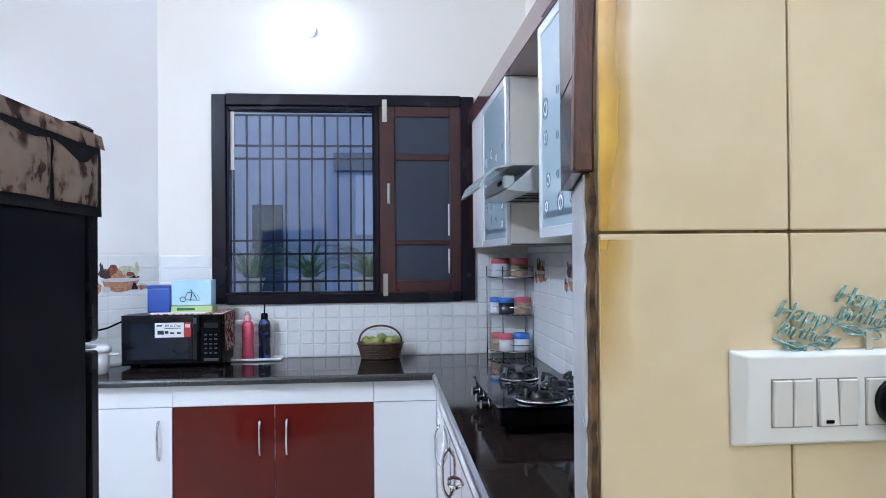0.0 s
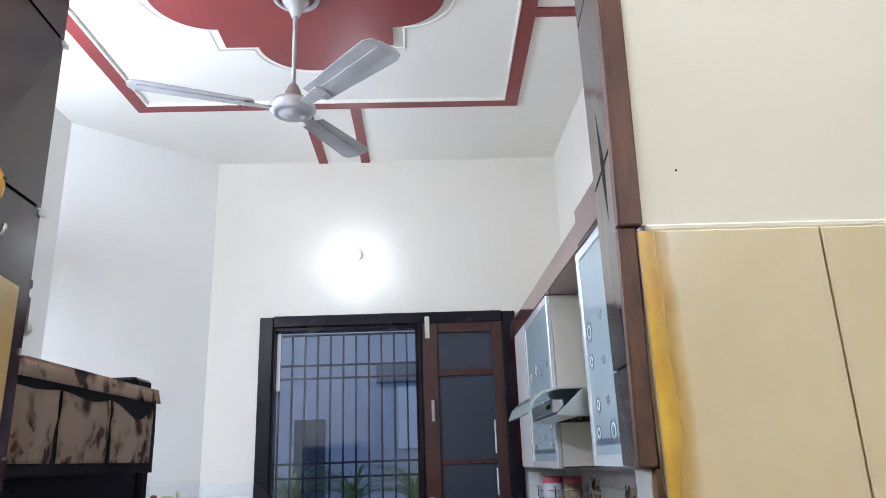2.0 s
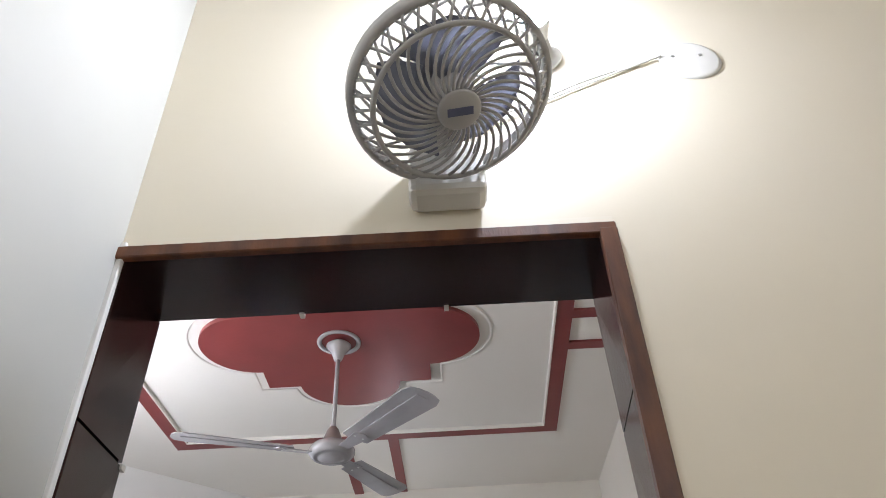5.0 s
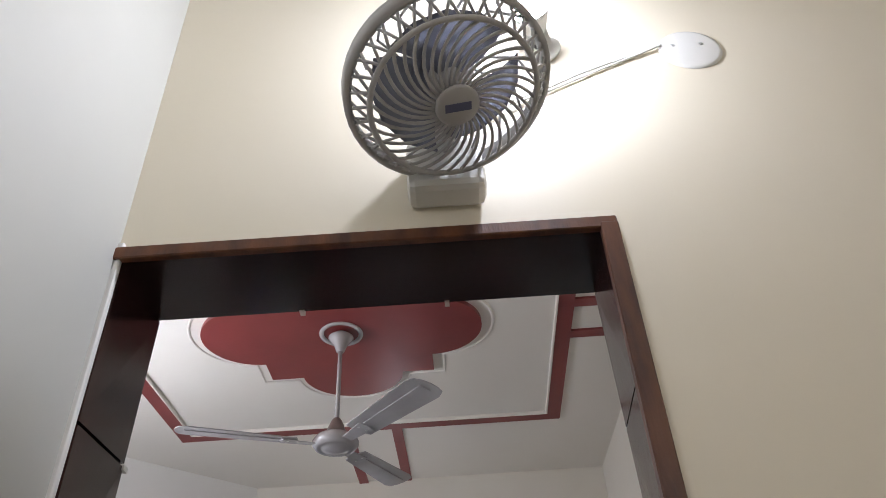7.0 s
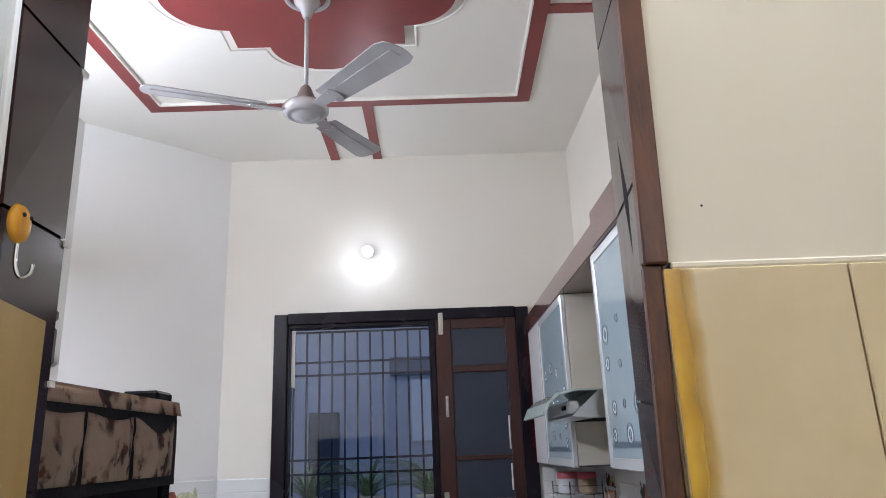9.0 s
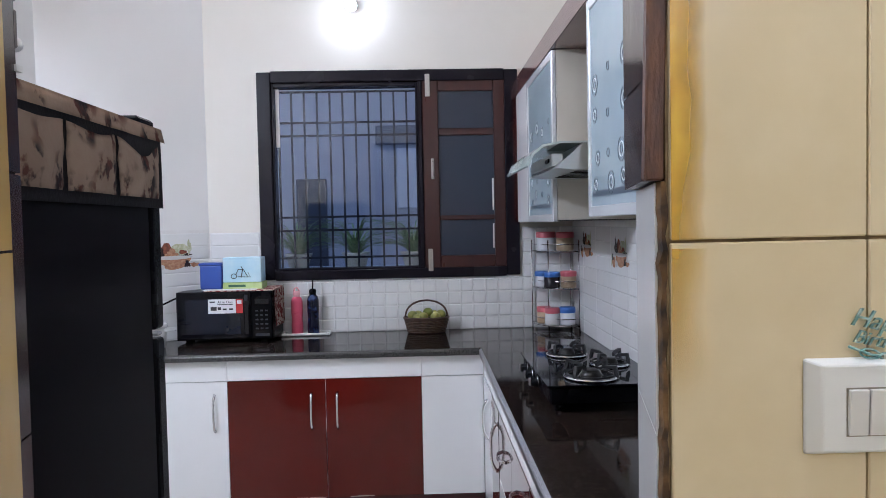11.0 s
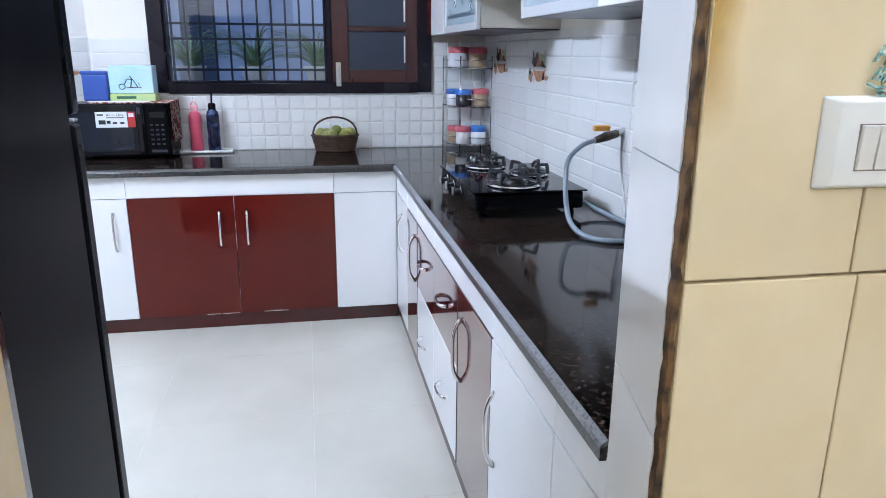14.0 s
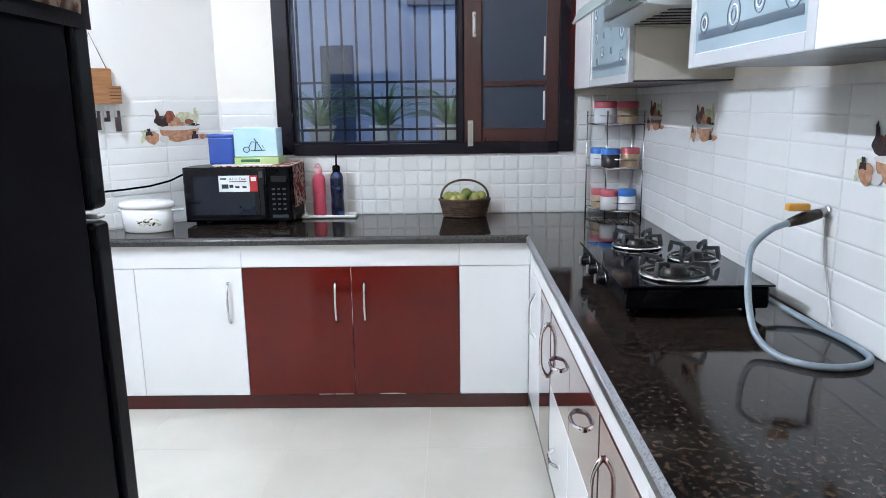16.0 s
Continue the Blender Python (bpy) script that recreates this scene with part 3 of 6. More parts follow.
def base_unit_back(name, x0, x1, doors, material, label, fascia=True):
    u = thing(name, ((x0 + x1) / 2, FB + 0.2, 0), label, "cabinet", "base cabinets")
    part("carcass", box((x0 + 0.001, FB + 0.02, 0.075), (x1 - 0.001, BACK - 0.03, TOP - 0.036)), M_WHITE_LAM, u)
    part("plinth", box((x0, FB + 0.012, 0.0), (x1, FB + 0.03, 0.075 - 0.001)), M_KICK, u, "dark maroon plinth")
    part("fascia", box((x0 + 0.0008, FB, 0.728), (x1 - 0.0008, FB + 0.019, TOP - 0.036), 0.001), M_WHITE_LAM, u, "white laminate fascia")
    z0 = 0.078
    for d0, d1, hx in doors:
        d = part("door", box((d0 + 0.0012, FB - 0.002, z0), (d1 - 0.0012, FB + 0.018, 0.725), 0.0012), material, u)
        if hx is not None:
            handle((hx, FB - 0.002, 0.555), (0, 0, 1), 0.20, (0, -1, 0), d)
    return u


base_unit_back("base_cabinet", -1.89, -0.945, [(-1.89, -1.465, None), (-1.465, -0.945, -1.015)], M_WHITE_LAM, "white laminate base cabinet with a closed door")
base_unit_back("base_cabinet", -0.945, 0.098, [(-0.945, -0.420, -0.497), (-0.420, 0.098, -0.358)], M_MAROON_LAM, "maroon glossy two-door base cabinet, doors closed")
M_CHIP = mat("chipped_edge", (0.52, 0.42, 0.38), 0.7)
red = bpy.data.objects["base_cabinet.001"]
for x0, x1, z0, z1 in ((-0.4215, -0.4185, 0.66, 0.72), (-0.4212, -0.4188, 0.56, 0.60), (-0.4215, -0.4185, 0.44, 0.52), (-0.4212, -0.4190, 0.29, 0.31), (-0.4214, -0.4188, 0.15, 0.21), (-0.60, -0.53, 0.079, 0.0815), (-0.52, -0.43, 0.079, 0.0820), (-0.30, -0.17, 0.079, 0.0820), (-0.26, -0.20, 0.083, 0.0845)):
    part("chip", box((x0, FB - 0.0028, z0), (x1, FB, z1)), M_CHIP, red)
base_unit_back("base_cabinet", 0.098, FR, [(0.098, FR - 0.003, None)], M_WHITE_LAM, "white laminate corner base cabinet")

# ---- base units along the side wall ----
def base_unit_side(y0, y1, fronts, label):
    u = thing("base_cabinet", (FR + 0.3, (y0 + y1) / 2, 0), label, "cabinet", "base cabinets")
    part("carcass", box((FR + 0.02, y0 + 0.001, 0.075), (RIGHT - 0.01, y1 - 0.001, TOP - 0.036)), M_WHITE_LAM, u)
    part("plinth", box((FR + 0.012, y0, 0.0), (FR + 0.03, y1, 0.074)), M_KICK, u, "dark maroon plinth")
    part("fascia", box((FR, y0 + 0.0008, 0.728), (FR + 0.019, y1 - 0.0008, TOP - 0.036), 0.001), M_WHITE_LAM, u, "white laminate fascia")
    for kind, a, b, z0, z1, m, h in fronts:
        d = part(kind, box((FR - 0.002, a + 0.0015, z0 + 0.0015), (FR + 0.018, b - 0.0015, z1 - 0.0015), 0.0012), m, u)
        if h:
            vertical, hy, hz, ln = h
            handle((FR - 0.002, hy, hz), (0, 0, 1) if vertical else (0, 1, 0), ln, (-1, 0, 0), d)
    return u


W, R = M_WHITE_LAM, M_MAROON_GLOSS
base_unit_side(3.42, 3.85, [("door", 3.42, 3.85, 0.078, 0.725, W, (1, 3.57, 0.560, 0.20))], "narrow white laminate base cabinet with a chrome handle")
M_GAP_SHADE = mat("gap_shade_dark", (0.012, 0.009, 0.009), 0.6)
side_units = [base_unit_side(3.10, 3.42, [("door", 3.10, 3.42, 0.078, 0.725, R, (1, 3.17, 0.545, 0.22))], "maroon glossy base cabinet, door closed")]
for a, b in ((2.67, 3.10), (2.22, 2.67)):
    side_units.append(base_unit_side(a, b, [("drawer", a, b, 0.435, 0.725, R, (0, (a + b) / 2 + 0.02, 0.590, 0.13)), ("drawer", a, b, 0.078, 0.432, W, (0, (a + b) / 2, 0.245, 0.13))], "drawer base unit with maroon upper and white lower drawer"))
# dark strips laid over the seams paint the shade inside the gaps
for u, y in ((side_units[0], 3.10), (side_units[2], 2.22)):
    part("gap_shade", box((FR - 0.0034, y - 0.0022, 0.080), (FR + 0.010, y + 0.0022, 0.722)), M_GAP_SHADE, u, "dark strip painted as the shaded gap at the door edge")
base_unit_side(1.79, 2.22, [("door", 1.79, 2.22, 0.078, 0.725, R, (1, 2.165, 0.525, 0.22))], "maroon glossy base cabinet, door closed")
base_unit_side(1.30, 1.79, [("door", 1.30, 1.79, 0.078, 0.725, W, (1, 1.735, 0.485, 0.22))], "white laminate base cabinet, door closed")
base_unit_side(0.98, 1.30, [("door", 0.98, 1.30, 0.078, 0.725, W, None)], "white laminate base cabinet, door closed")

# ---- granite worktop ----
wt = thing("worktop", (0.4, 4.1, TOP - 0.035), "polished black granite worktop running round the corner", "countertop")
part("slab", prism(bmesh.new(), [(LEFT, 3.828), (0.412, 3.828), (0.412, BACK), (-1.215, BACK), (LEFT, 3.87)], TOP - 0.032, TOP), M_GRANITE, wt)
part("slab", prism(bmesh.new(), [(0.415, 1.020), (RIGHT, 1.020), (RIGHT, 3.828), (0.423, 3.828)], TOP - 0.032, TOP), M_GRANITE, wt)
part("slab", box((0.412, 3.828, TOP - 0.032), (RIGHT, BACK, TOP)), M_GRANITE, wt)
M_BEVEL = mat("pale_ground_bevel", (0.36, 0.37, 0.39), 0.28, color2=(0.12, 0.12, 0.13), scale=150, detail=3, lo=0.38, hi=0.66)


def edge_run(p0, p1, inward, section):
    """A strip with a given section (inward, up) running from p0 to p1."""
    bm = bmesh.new()
    p0, p1, inward = Vector(p0), Vector(p1), Vector(inward)
    ends = [[bm.verts.new(p + inward * u + Vector((0, 0, v))) for u, v in section] for p in (p0, p1)]
    bm.faces.new(ends[0])
    bm.faces.new(ends[1][::-1])
    n = len(section)
    for i in range(n):
        bm.faces.new((ends[0][i], ends[1][i], ends[1][(i + 1) % n], ends[0][(i + 1) % n]))
    bmesh.ops.recalc_face_normals(bm, faces=bm.faces)
    return bm


FRONT_SECTION = [(0.0, -0.037), (0.0, -0.015), (0.012, -0.0125), (0.012, -0.037)]
BEVEL_SECTION = [(-0.001, -0.0145), (0.002, -0.008), (0.012, -0.0008), (0.012, -0.0120)]
for p0, p1, inward in (((0.403, 1.020, TOP), (0.411, 3.816, TOP), (1, 0, 0)), ((LEFT, 3.816, TOP), (0.411, 3.816, TOP), (0, 1, 0))):
    part("edge", edge_run(p0, p1, inward, FRONT_SECTION), M_GRANITE_EDGE, wt, "dark sawn granite edge")
    part("bevel", edge_run(p0, p1, inward, BEVEL_SECTION), M_BEVEL if inward[0] else M_GRANITE_EDGE, wt, "ground bevel of the granite")

# ---- wall units along the side wall ----
CF = 0.722  # front
wc0, wc1 = 1.568, 2.305
M_CARC = mat("cream_carcass", (0.62, 0.58, 0.50), 0.4, color2=(0.57, 0.53, 0.45), scale=4)
M_SHADE = mat("shade_dark_base", (0.045, 0.038, 0.036), 0.35, color2=(0.032, 0.027, 0.026), scale=4, spec=0.5)
M_FROST = mat("frosted_pane", (0.38, 0.46, 0.50), 0.10, color2=(0.33, 0.41, 0.45), scale=3)
M_PATTERN = mat("dark_etched_line", (0.10, 0.13, 0.16), 0.3)
M_PATTERN_L = mat("pale_etched_line", (0.70, 0.76, 0.78), 0.3)
M_ALU = mat("white_aluminium", (0.74, 0.76, 0.77), 0.2, 0.3)
M_FASCIA = mat("mauve_brown_laminate", (0.135, 0.058, 0.052), 0.12, color2=(0.115, 0.048, 0.044), scale=3, coat=0.4)


def glass_door(parent, y0, y1, z0, z1, seed):
    rng = random.Random(seed)
    d = part("door", bmesh.new(), M_ALU, parent, "framed door of frosted patterned glass")
    x = CF
    fr = bmesh.new()
    w = 0.035
    bx(fr, (x - 0.02, y0, z0), (x, y0 + w, z1), 0.002)
    bx(fr, (x - 0.02, y1 - w, z0), (x, y1, z1), 0.002)
    bx(fr, (x - 0.02, y0 + w, z0), (x, y1 - w, z0 + w), 0.002)
    bx(fr, (x - 0.02, y0 + w, z1 - w), (x, y1 - w, z1), 0.002)
    part("frame", fr, M_ALU, d)
    part("pane", box((x - 0.015, y0 + w, z0 + w), (x - 0.006, y1 - w, z1 - w)), M_FROST, d)
    pat = bmesh.new()
    pal = bmesh.new()
    px = x - 0.0155
    bx(pat, (px - 0.0006, y0 + w + 0.02, z0 + w + 0.03), (px, y1 - w - 0.02, z0 + w + 0.05))
    ny = max(2, int((y1 - y0) / 0.15))
    for i in range(ny):
        for k, z in enumerate((0.12, 0.21, 0.32, 0.45)):
            yy = y0 + w + (i + 0.5 + rng.uniform(-0.2, 0.2)) * (y1 - y0 - 2 * w) / ny
            zz = z0 + z + rng.uniform(-0.02, 0.02)
            rad = rng.choice((0.014, 0.026, 0.036))
            for f, tgt in ((1.0, pat), (0.62, pal), (0.35, pat)):
                tube(tgt, [(px, yy + rad * f * math.cos(a), zz + rad * f * math.sin(a)) for a in [2 * math.pi * q / 16 for q in range(16)]], 0.0018, 4, True)
                if rad < 0.02:
                    break
    tagged(part("etching", pat, M_PATTERN, d), kind="stuff")
    tagged(part("etching", pal, M_PATTERN_L, d), kind="stuff")
    return d


def wall_unit(y0, y1, label, doors, z0=wc0, z1=wc1):
    u = thing("wall_cabinet", (0.9, (y0 + y1) / 2, z0), label, "cabinet", "wall cabinets")
    part("carcass", box((CF + 0.002, y0 + 0.001, z0 + 0.004), (RIGHT, y1 - 0.001, z1)), M_CARC, u)
    # sheet under the cream carcass, with the shade beneath put into its colour
    part("base", box((CF + 0.004, y0 + 0.003, z0 - 0.002), (RIGHT, y1 - 0.003, z0 + 0.003)), M_SHADE, u, "underside sheet darkened for the shade beneath")
    for kind, a, b in doors:
        if kind == "glass":
            glass_door(u, a + 0.001, b - 0.001, z0 - 0.004, z1, int(a * 100))
        else:
            part("door", box((CF - 0.02, a + 0.001, z0 - 0.004), (CF, b - 0.001, z1), 0.0015), M_WHITE_LAM, u, "white laminate door")
    return u


far_unit = wall_unit(3.175, 4.31, "wall cabinet with a frosted glass door and white panel", [("glass", 3.18, 3.91), ("white", 3.91, 4.31)], z0=1.552)
part("filler", box((CF - 0.016, 4.312, 1.552), (CF + 0.004, 4.482, wc1 + 0.1)), M_MAROON_LAM, far_unit, "dark maroon filler strip")
wall_unit(1.86, 2.525, "wall cabinet with frosted patterned glass door", [("glass", 1.86, 2.525)])
wall_unit(0.97, 1.86, "white laminate wall cabinet, doors closed", [("white", 1.415, 1.86), ("white", 0.97, 1.415)])
fas = thing("cabinet_fascia", (0.9, 2.7, wc1), "glossy mauve-brown fascia above the wall cabinets", "fascia")
part("board", box((CF - 0.024, 2.420, wc1 + 0.002), (RIGHT, 4.505, 2.408), 0.002), M_FASCIA, fas)
part("board", box((CF - 0.034, 0.97, wc1 + 0.002), (RIGHT, 2.410, 2.437), 0.002), M_FASCIA, fas)

# ---- floor tiles ----
for i in range(-3, 4):
    for j in range(-4, 8):
        x0, y0 = -0.050 + 0.640 * i, 2.80 - 0.640 * 3 + 0.640 * (j - 1)
        if y0 + 0.64 < 0.9 and x0 + 0.64 < -0.4:
            continue
        if y0 > 0.9 and x0 > RIGHT:
            continue
        if x0 + 0.64 < LEFT or x0 > 2.0 or y0 > BACK or y0 + 0.64 < -2.2:
            continue
        part("tile", box((max(x0, LEFT) + 0.0006, max(y0, -2.2) + 0.0006, -0.007), (min(x0 + 0.64, 2.0) - 0.0006, min(y0 + 0.64, BACK) - 0.0006, 0.0), 0.0005), M_FLOOR, floor)


# ---- embossed white tiles over the worktop ----
def cushion(w, h, d=0.0055, e=0.006, g=0.0012):
    """A tile with a raised cushioned face: width along x, height along z, face towards -y."""
    bm = bmesh.new()
    ring = []
    for q, y in ((g, 0.0), (g, -d * 0.35), (e, -d), (e * 1.7, -d * 1.12)):
        ring.append([bm.verts.new((x, y, z)) for x, z in ((q, q), (w - q, q), (w - q, h - q), (q, h - q))])
    for a, b in zip(ring, ring[1:]):
        for k in range(4):
            bm.faces.new((a[k], a[(k + 1) % 4], b[(k + 1) % 4], b[k]))
    bm.faces.new(ring[-1])
    bmesh.ops.recalc_face_normals(bm, faces=bm.faces)
    me = bpy.data.meshes.new("tile")
    bm.to_mesh(me)
    bm.free()
    me.materials.append(M_WTILE)
    return me


SQ = 0.0800
mesh_sq, mesh_long = cushion(SQ, SQ, 0.0042), cushion(0.30, SQ, 0.0028, 0.005, 0.0006)


def tile_at(me, m, parent):
    ob = new("tile", me)
    ob.parent = parent
    ob.matrix_basis = m
    return ob


def back_bed(x0, x1, z0, z1):
    bx(bed, (x0, BACK - 0.003, z0), (x1, BACK - 0.0005, z1))


bed = bmesh.new()
back_bed(-1.212, 1.079, TOP, 1.219)
back_bed(-1.212, -0.897, 1.219, TOP + 8 * SQ)
back_bed(0.748, 1.079, 1.219, TOP + 8 * SQ)
bed_n = structure("tile_bed_north", bed, M_WGROUT, "white grout bed of the back wall tiles", "wall tiles")
for j in range(8):
    for i in range(29):
        x = 1.076 - SQ * (i + 1)
        z = TOP + SQ * j
        if x < -1.215:
            continue
        if z > 1.2 and x < -0.8:
            continue
        if z + SQ > 1.220 and -0.897 - SQ * 0.6 < x < 0.748 - SQ * 0.02:
            continue
        if j == 4 and -0.9 < x + SQ and x < 0.74:
            continue
        tile_at(mesh_sq, pose(x, BACK - 0.003, z), bed_n)
for j in range(4, 8):
    tile_at(mesh_long, pose(-1.205, BACK - 0.003, TOP + SQ * j), bed_n)
cut = cushion(SQ, 1.219 - (TOP + 4 * SQ))
for i in range(20):
    tile_at(cut, pose(-0.89 + SQ * i + 0.02, BACK - 0.003, TOP + 4 * SQ), bed_n)
bed_e = structure("tile_bed_east", box((RIGHT - 0.0005, INNER + 0.002, TOP), (RIGHT - 0.003, BACK - 0.004, TOP + 8.5 * SQ)), M_WGROUT, "white grout bed of the side wall tiles", "wall tiles")
for j in range(8):
    for i in range(11):
        y = BACK - 0.008 - 0.30 * i
        tile_at(mesh_long, pose(RIGHT - 0.003, y, TOP + SQ * j, 0, 0, -90), bed_e)
ang = math.degrees(math.atan2(DIAG_B.y - DIAG_A.y, DIAG_B.x - DIAG_A.x)) + 180
DU = (DIAG_B - DIAG_A).normalized()
DN = Vector((-DU.y, DU.x, 0))
if DN.y > 0:
    DN = -DN


def on_diag(u, z, out=0.0):
    p = DIAG_A + DU * u + DN * out
    return Vector((p.x, p.y, z))


bm = bmesh.new()
a, b = on_diag(0, 0, 0.0005), on_diag(0.935, 0, 0.0005)
c, d = on_diag(0.935, 0, 0.003), on_diag(0, 0, 0.003)
bed_d = structure("tile_bed_diagonal", prism(bm, [(a.x, a.y), (b.x, b.y), (c.x, c.y), (d.x, d.y)], TOP, TOP + 8.3 * SQ), M_WGROUT, "white grout bed of the diagonal wall tiles", "wall tiles")
for j in range(8):
    for i in range(3):
        p = on_diag(0.30 * (i + 1) + 0.01, TOP + SQ * j + 0.004, 0.003)
        tile_at(mesh_long, Matrix.Translation(p) @ pose(0, 0, 0, 0, 0, ang), bed_d)

# printed picture tiles: a bowl of vegetables, as plain shapes
M_P_RED = mat("print_red", (0.30, 0.09, 0.05), 0.25, color2=(0.16, 0.06, 0.04), scale=60)
M_P_ORANGE = mat("print_orange", (0.52, 0.29, 0.17), 0.25, color2=(0.34, 0.16, 0.09), scale=60)
M_P_GREEN = mat("print_green", (0.44, 0.46, 0.28), 0.25, color2=(0.64, 0.64, 0.48), scale=60)
M_P_DARK = mat("print_dark", (0.022, 0.016, 0.018), 0.25, color2=(0.055, 0.030, 0.024), scale=25)
M_P_WHITE = mat("print_grey", (0.62, 0.60, 0.58), 0.25)


def picture(origin, u, v, n, k, label):
    """Flat printed shapes. u, v: right and up in the picture's plane."""
    t = thing("tile_picture", origin, label, "tile print", "printed tiles")
    o = Vector(origin)

    def blob(name, cx, cy, rx, ry, m, lift, a0=0, a1=360, wob=0.08):
        bm = bmesh.new()
        rng = random.Random(int(cx * 1000 + cy * 77))
        vs = []
        ph = rng.uniform(0, 6)
        for q in range(30):
            a = radians(a0 + (a1 - a0) * q / (29 if a1 - a0 < 360 else 30))
            f = 1 + wob * (math.sin(3 * a + ph) + 0.6 * math.sin(7 * a + 2 * ph))
            vs.append(bm.verts.new(o + u * (cx + rx * f * math.cos(a)) * k + v * (cy + ry * f * math.sin(a)) * k + n * (0.0082 + lift * 0.0012)))
        lows = [bm.verts.new(w.co - n * 0.0009) for w in vs]
        bm.faces.new(vs)
        bm.faces.new(lows[::-1])
        for q in range(30):
            bm.faces.new((vs[q], lows[q], lows[(q + 1) % 30], vs[(q + 1) % 30]))
        bmesh.ops.recalc_face_normals(bm, faces=bm.faces)
        part(name, bm, m, t)

    blob("bowl", 0.0, -0.02, 0.085, 0.055, M_P_ORANGE, 1, 180, 360, 0.02)
    blob("bowl_rim", 0.0, -0.018, 0.092, 0.010, M_P_WHITE, 2, wob=0.02)
    blob("bowl_inside", 0.004, -0.006, 0.080, 0.012, M_P_DARK, 1, wob=0.10)
    blob("carrot", -0.012, 0.000, 0.034, 0.012, M_P_ORANGE, 2, wob=0.2)
    blob("bowl_shadow", 0.066, -0.052, 0.014, 0.016, M_P_DARK, 2, wob=0.25)
    blob("onion_top", -0.128, -0.034, 0.012, 0.014, M_P_DARK, 3, wob=0.35)
    blob("tomato", -0.035, 0.025, 0.026, 0.028, M_P_RED, 1)
    blob("aubergine", -0.075, 0.012, 0.026, 0.022, M_P_DARK, 2)
    blob("cabbage", 0.03, 0.020, 0.042, 0.030, M_P_GREEN, 1)
    blob("onion", -0.115, -0.055, 0.028, 0.026, M_P_ORANGE, 2)
    blob("leaf", -0.145, -0.050, 0.016, 0.022, M_P_GREEN, 1, wob=0.4)
    blob("garlic", -0.068, -0.062, 0.020, 0.014, M_P_WHITE, 3)
    blob("berry", 0.045, 0.008, 0.020, 0.010, M_P_RED, 3)
    blob("chilli", 0.078, 0.030, 0.010, 0.034, M_P_GREEN, 2, wob=0.2)
    blob("stalk", -0.088, 0.036, 0.008, 0.026, M_P_DARK, 1, wob=0.25)
    blob("radish", -0.008, 0.012, 0.016, 0.016, M_P_ORANGE, 3)
    blob("mushroom", 0.10, -0.050, 0.030, 0.012, M_P_WHITE, 1)
    blob("peel", 0.105, -0.056, 0.024, 0.010, M_P_ORANGE, 2, wob=0.2)
    return t


picture(on_diag(0.235, 1.40, 0.0), -DU, Vector((0, 0, 1)), DN, 1.25, "printed tile picture of a bowl of vegetables")
for y, pz in ((4.10, 1.42), (3.42, 1.40), (2.18, 1.36)):
    picture((RIGHT, y, pz), Vector((0, -1, 0)), Vector((0, 0, 1)), Vector((-1, 0, 0)), 1.05, "printed tile picture of a vegetable bowl on white tiles")

# ---- fridge ----
FX, FY0, FY1, FH = -0.485, 0.985, 1.713, 1.765
fridge = thing("fridge", (-0.80, 1.36, 0.0), "tall black double-door fridge beside the doorway", "fridge")
part("body", box((FX - 0.60, FY0, 0.03), (FX, 1.655, FH), 0.012, 2), M_FRIDGE, fridge)
part("freezer_door", box((FX - 0.60, 1.663, 1.325), (FX + 0.002, FY1, FH + 0.012), 0.009, 3), M_BLACK, fridge, "black freezer door")
part("fridge_door", box((FX - 0.60, 1.663, 0.06), (FX + 0.002, FY1, 1.305), 0.009, 3), M_BLACK, fridge, "black lower fridge door")
part("gasket", box((FX - 0.58, 1.652, 0.08), (FX - 0.012, 1.666, FH - 0.02)), mat("grey_gasket", (0.10, 0.10, 0.11), 0.6), fridge)
# added strip stands for the bright background showing through the door gap
part("gap_strip", box((FX - 0.55, 1.69, 1.308), (FX - 0.004, 1.715, 1.316), 0.003), M_ALU, fridge, "pale strip added for the background seen through the door gap")
part("hinge_cap", box((FX - 0.09, 1.63, FH), (FX - 0.01, 1.722, FH + 0.035), 0.006), M_BLACK, fridge)
for x in (FX - 0.55, FX - 0.05):
    for y in (1.05, 1.66):
        part("foot", lathe(bmesh.new(), [(0, 0), (0.02, 0), (0.02, 0.035), (0, 0.035)], (x, y, 0), 12), M_BLACK, fridge)

M_CLOTH = mat("printed_cloth", (0.52, 0.385, 0.285), 0.8, color2=(0.40, 0.285, 0.205), scale=9, bump=0.2, bump_scale=120)
nt = M_CLOTH.node_tree
vo = nt.nodes.new("ShaderNodeTexNoise")
vo.inputs["Scale"].default_value, vo.inputs["Detail"].default_value = 26, 5
rp = nt.nodes.new("ShaderNodeValToRGB")
rp.color_ramp.elements[0].position, rp.color_ramp.elements[1].position = 0.49, 0.56
rp.color_ramp.elements[0].color, rp.color_ramp.elements[1].color = (0, 0, 0, 1), (1, 1, 1, 1)
mx = nt.nodes.new("ShaderNodeMixRGB")
mx.inputs["Color2"].default_value = (0.045, 0.018, 0.014, 1)
tcn = nt.nodes.new("ShaderNodeTexCoord")
nt.links.new(tcn.outputs["Object"], vo.inputs["Vector"])
nt.links.new(vo.outputs["Fac"], rp.inputs["Fac"])
cluster, cramp, cmul = nt.nodes.new("ShaderNodeTexNoise"), nt.nodes.new("ShaderNodeMapRange"), nt.nodes.new("ShaderNodeMath")
cluster.inputs["Scale"].default_value = 9
cramp.inputs["From Min"].default_value, cramp.inputs["From Max"].default_value = 0.44, 0.54
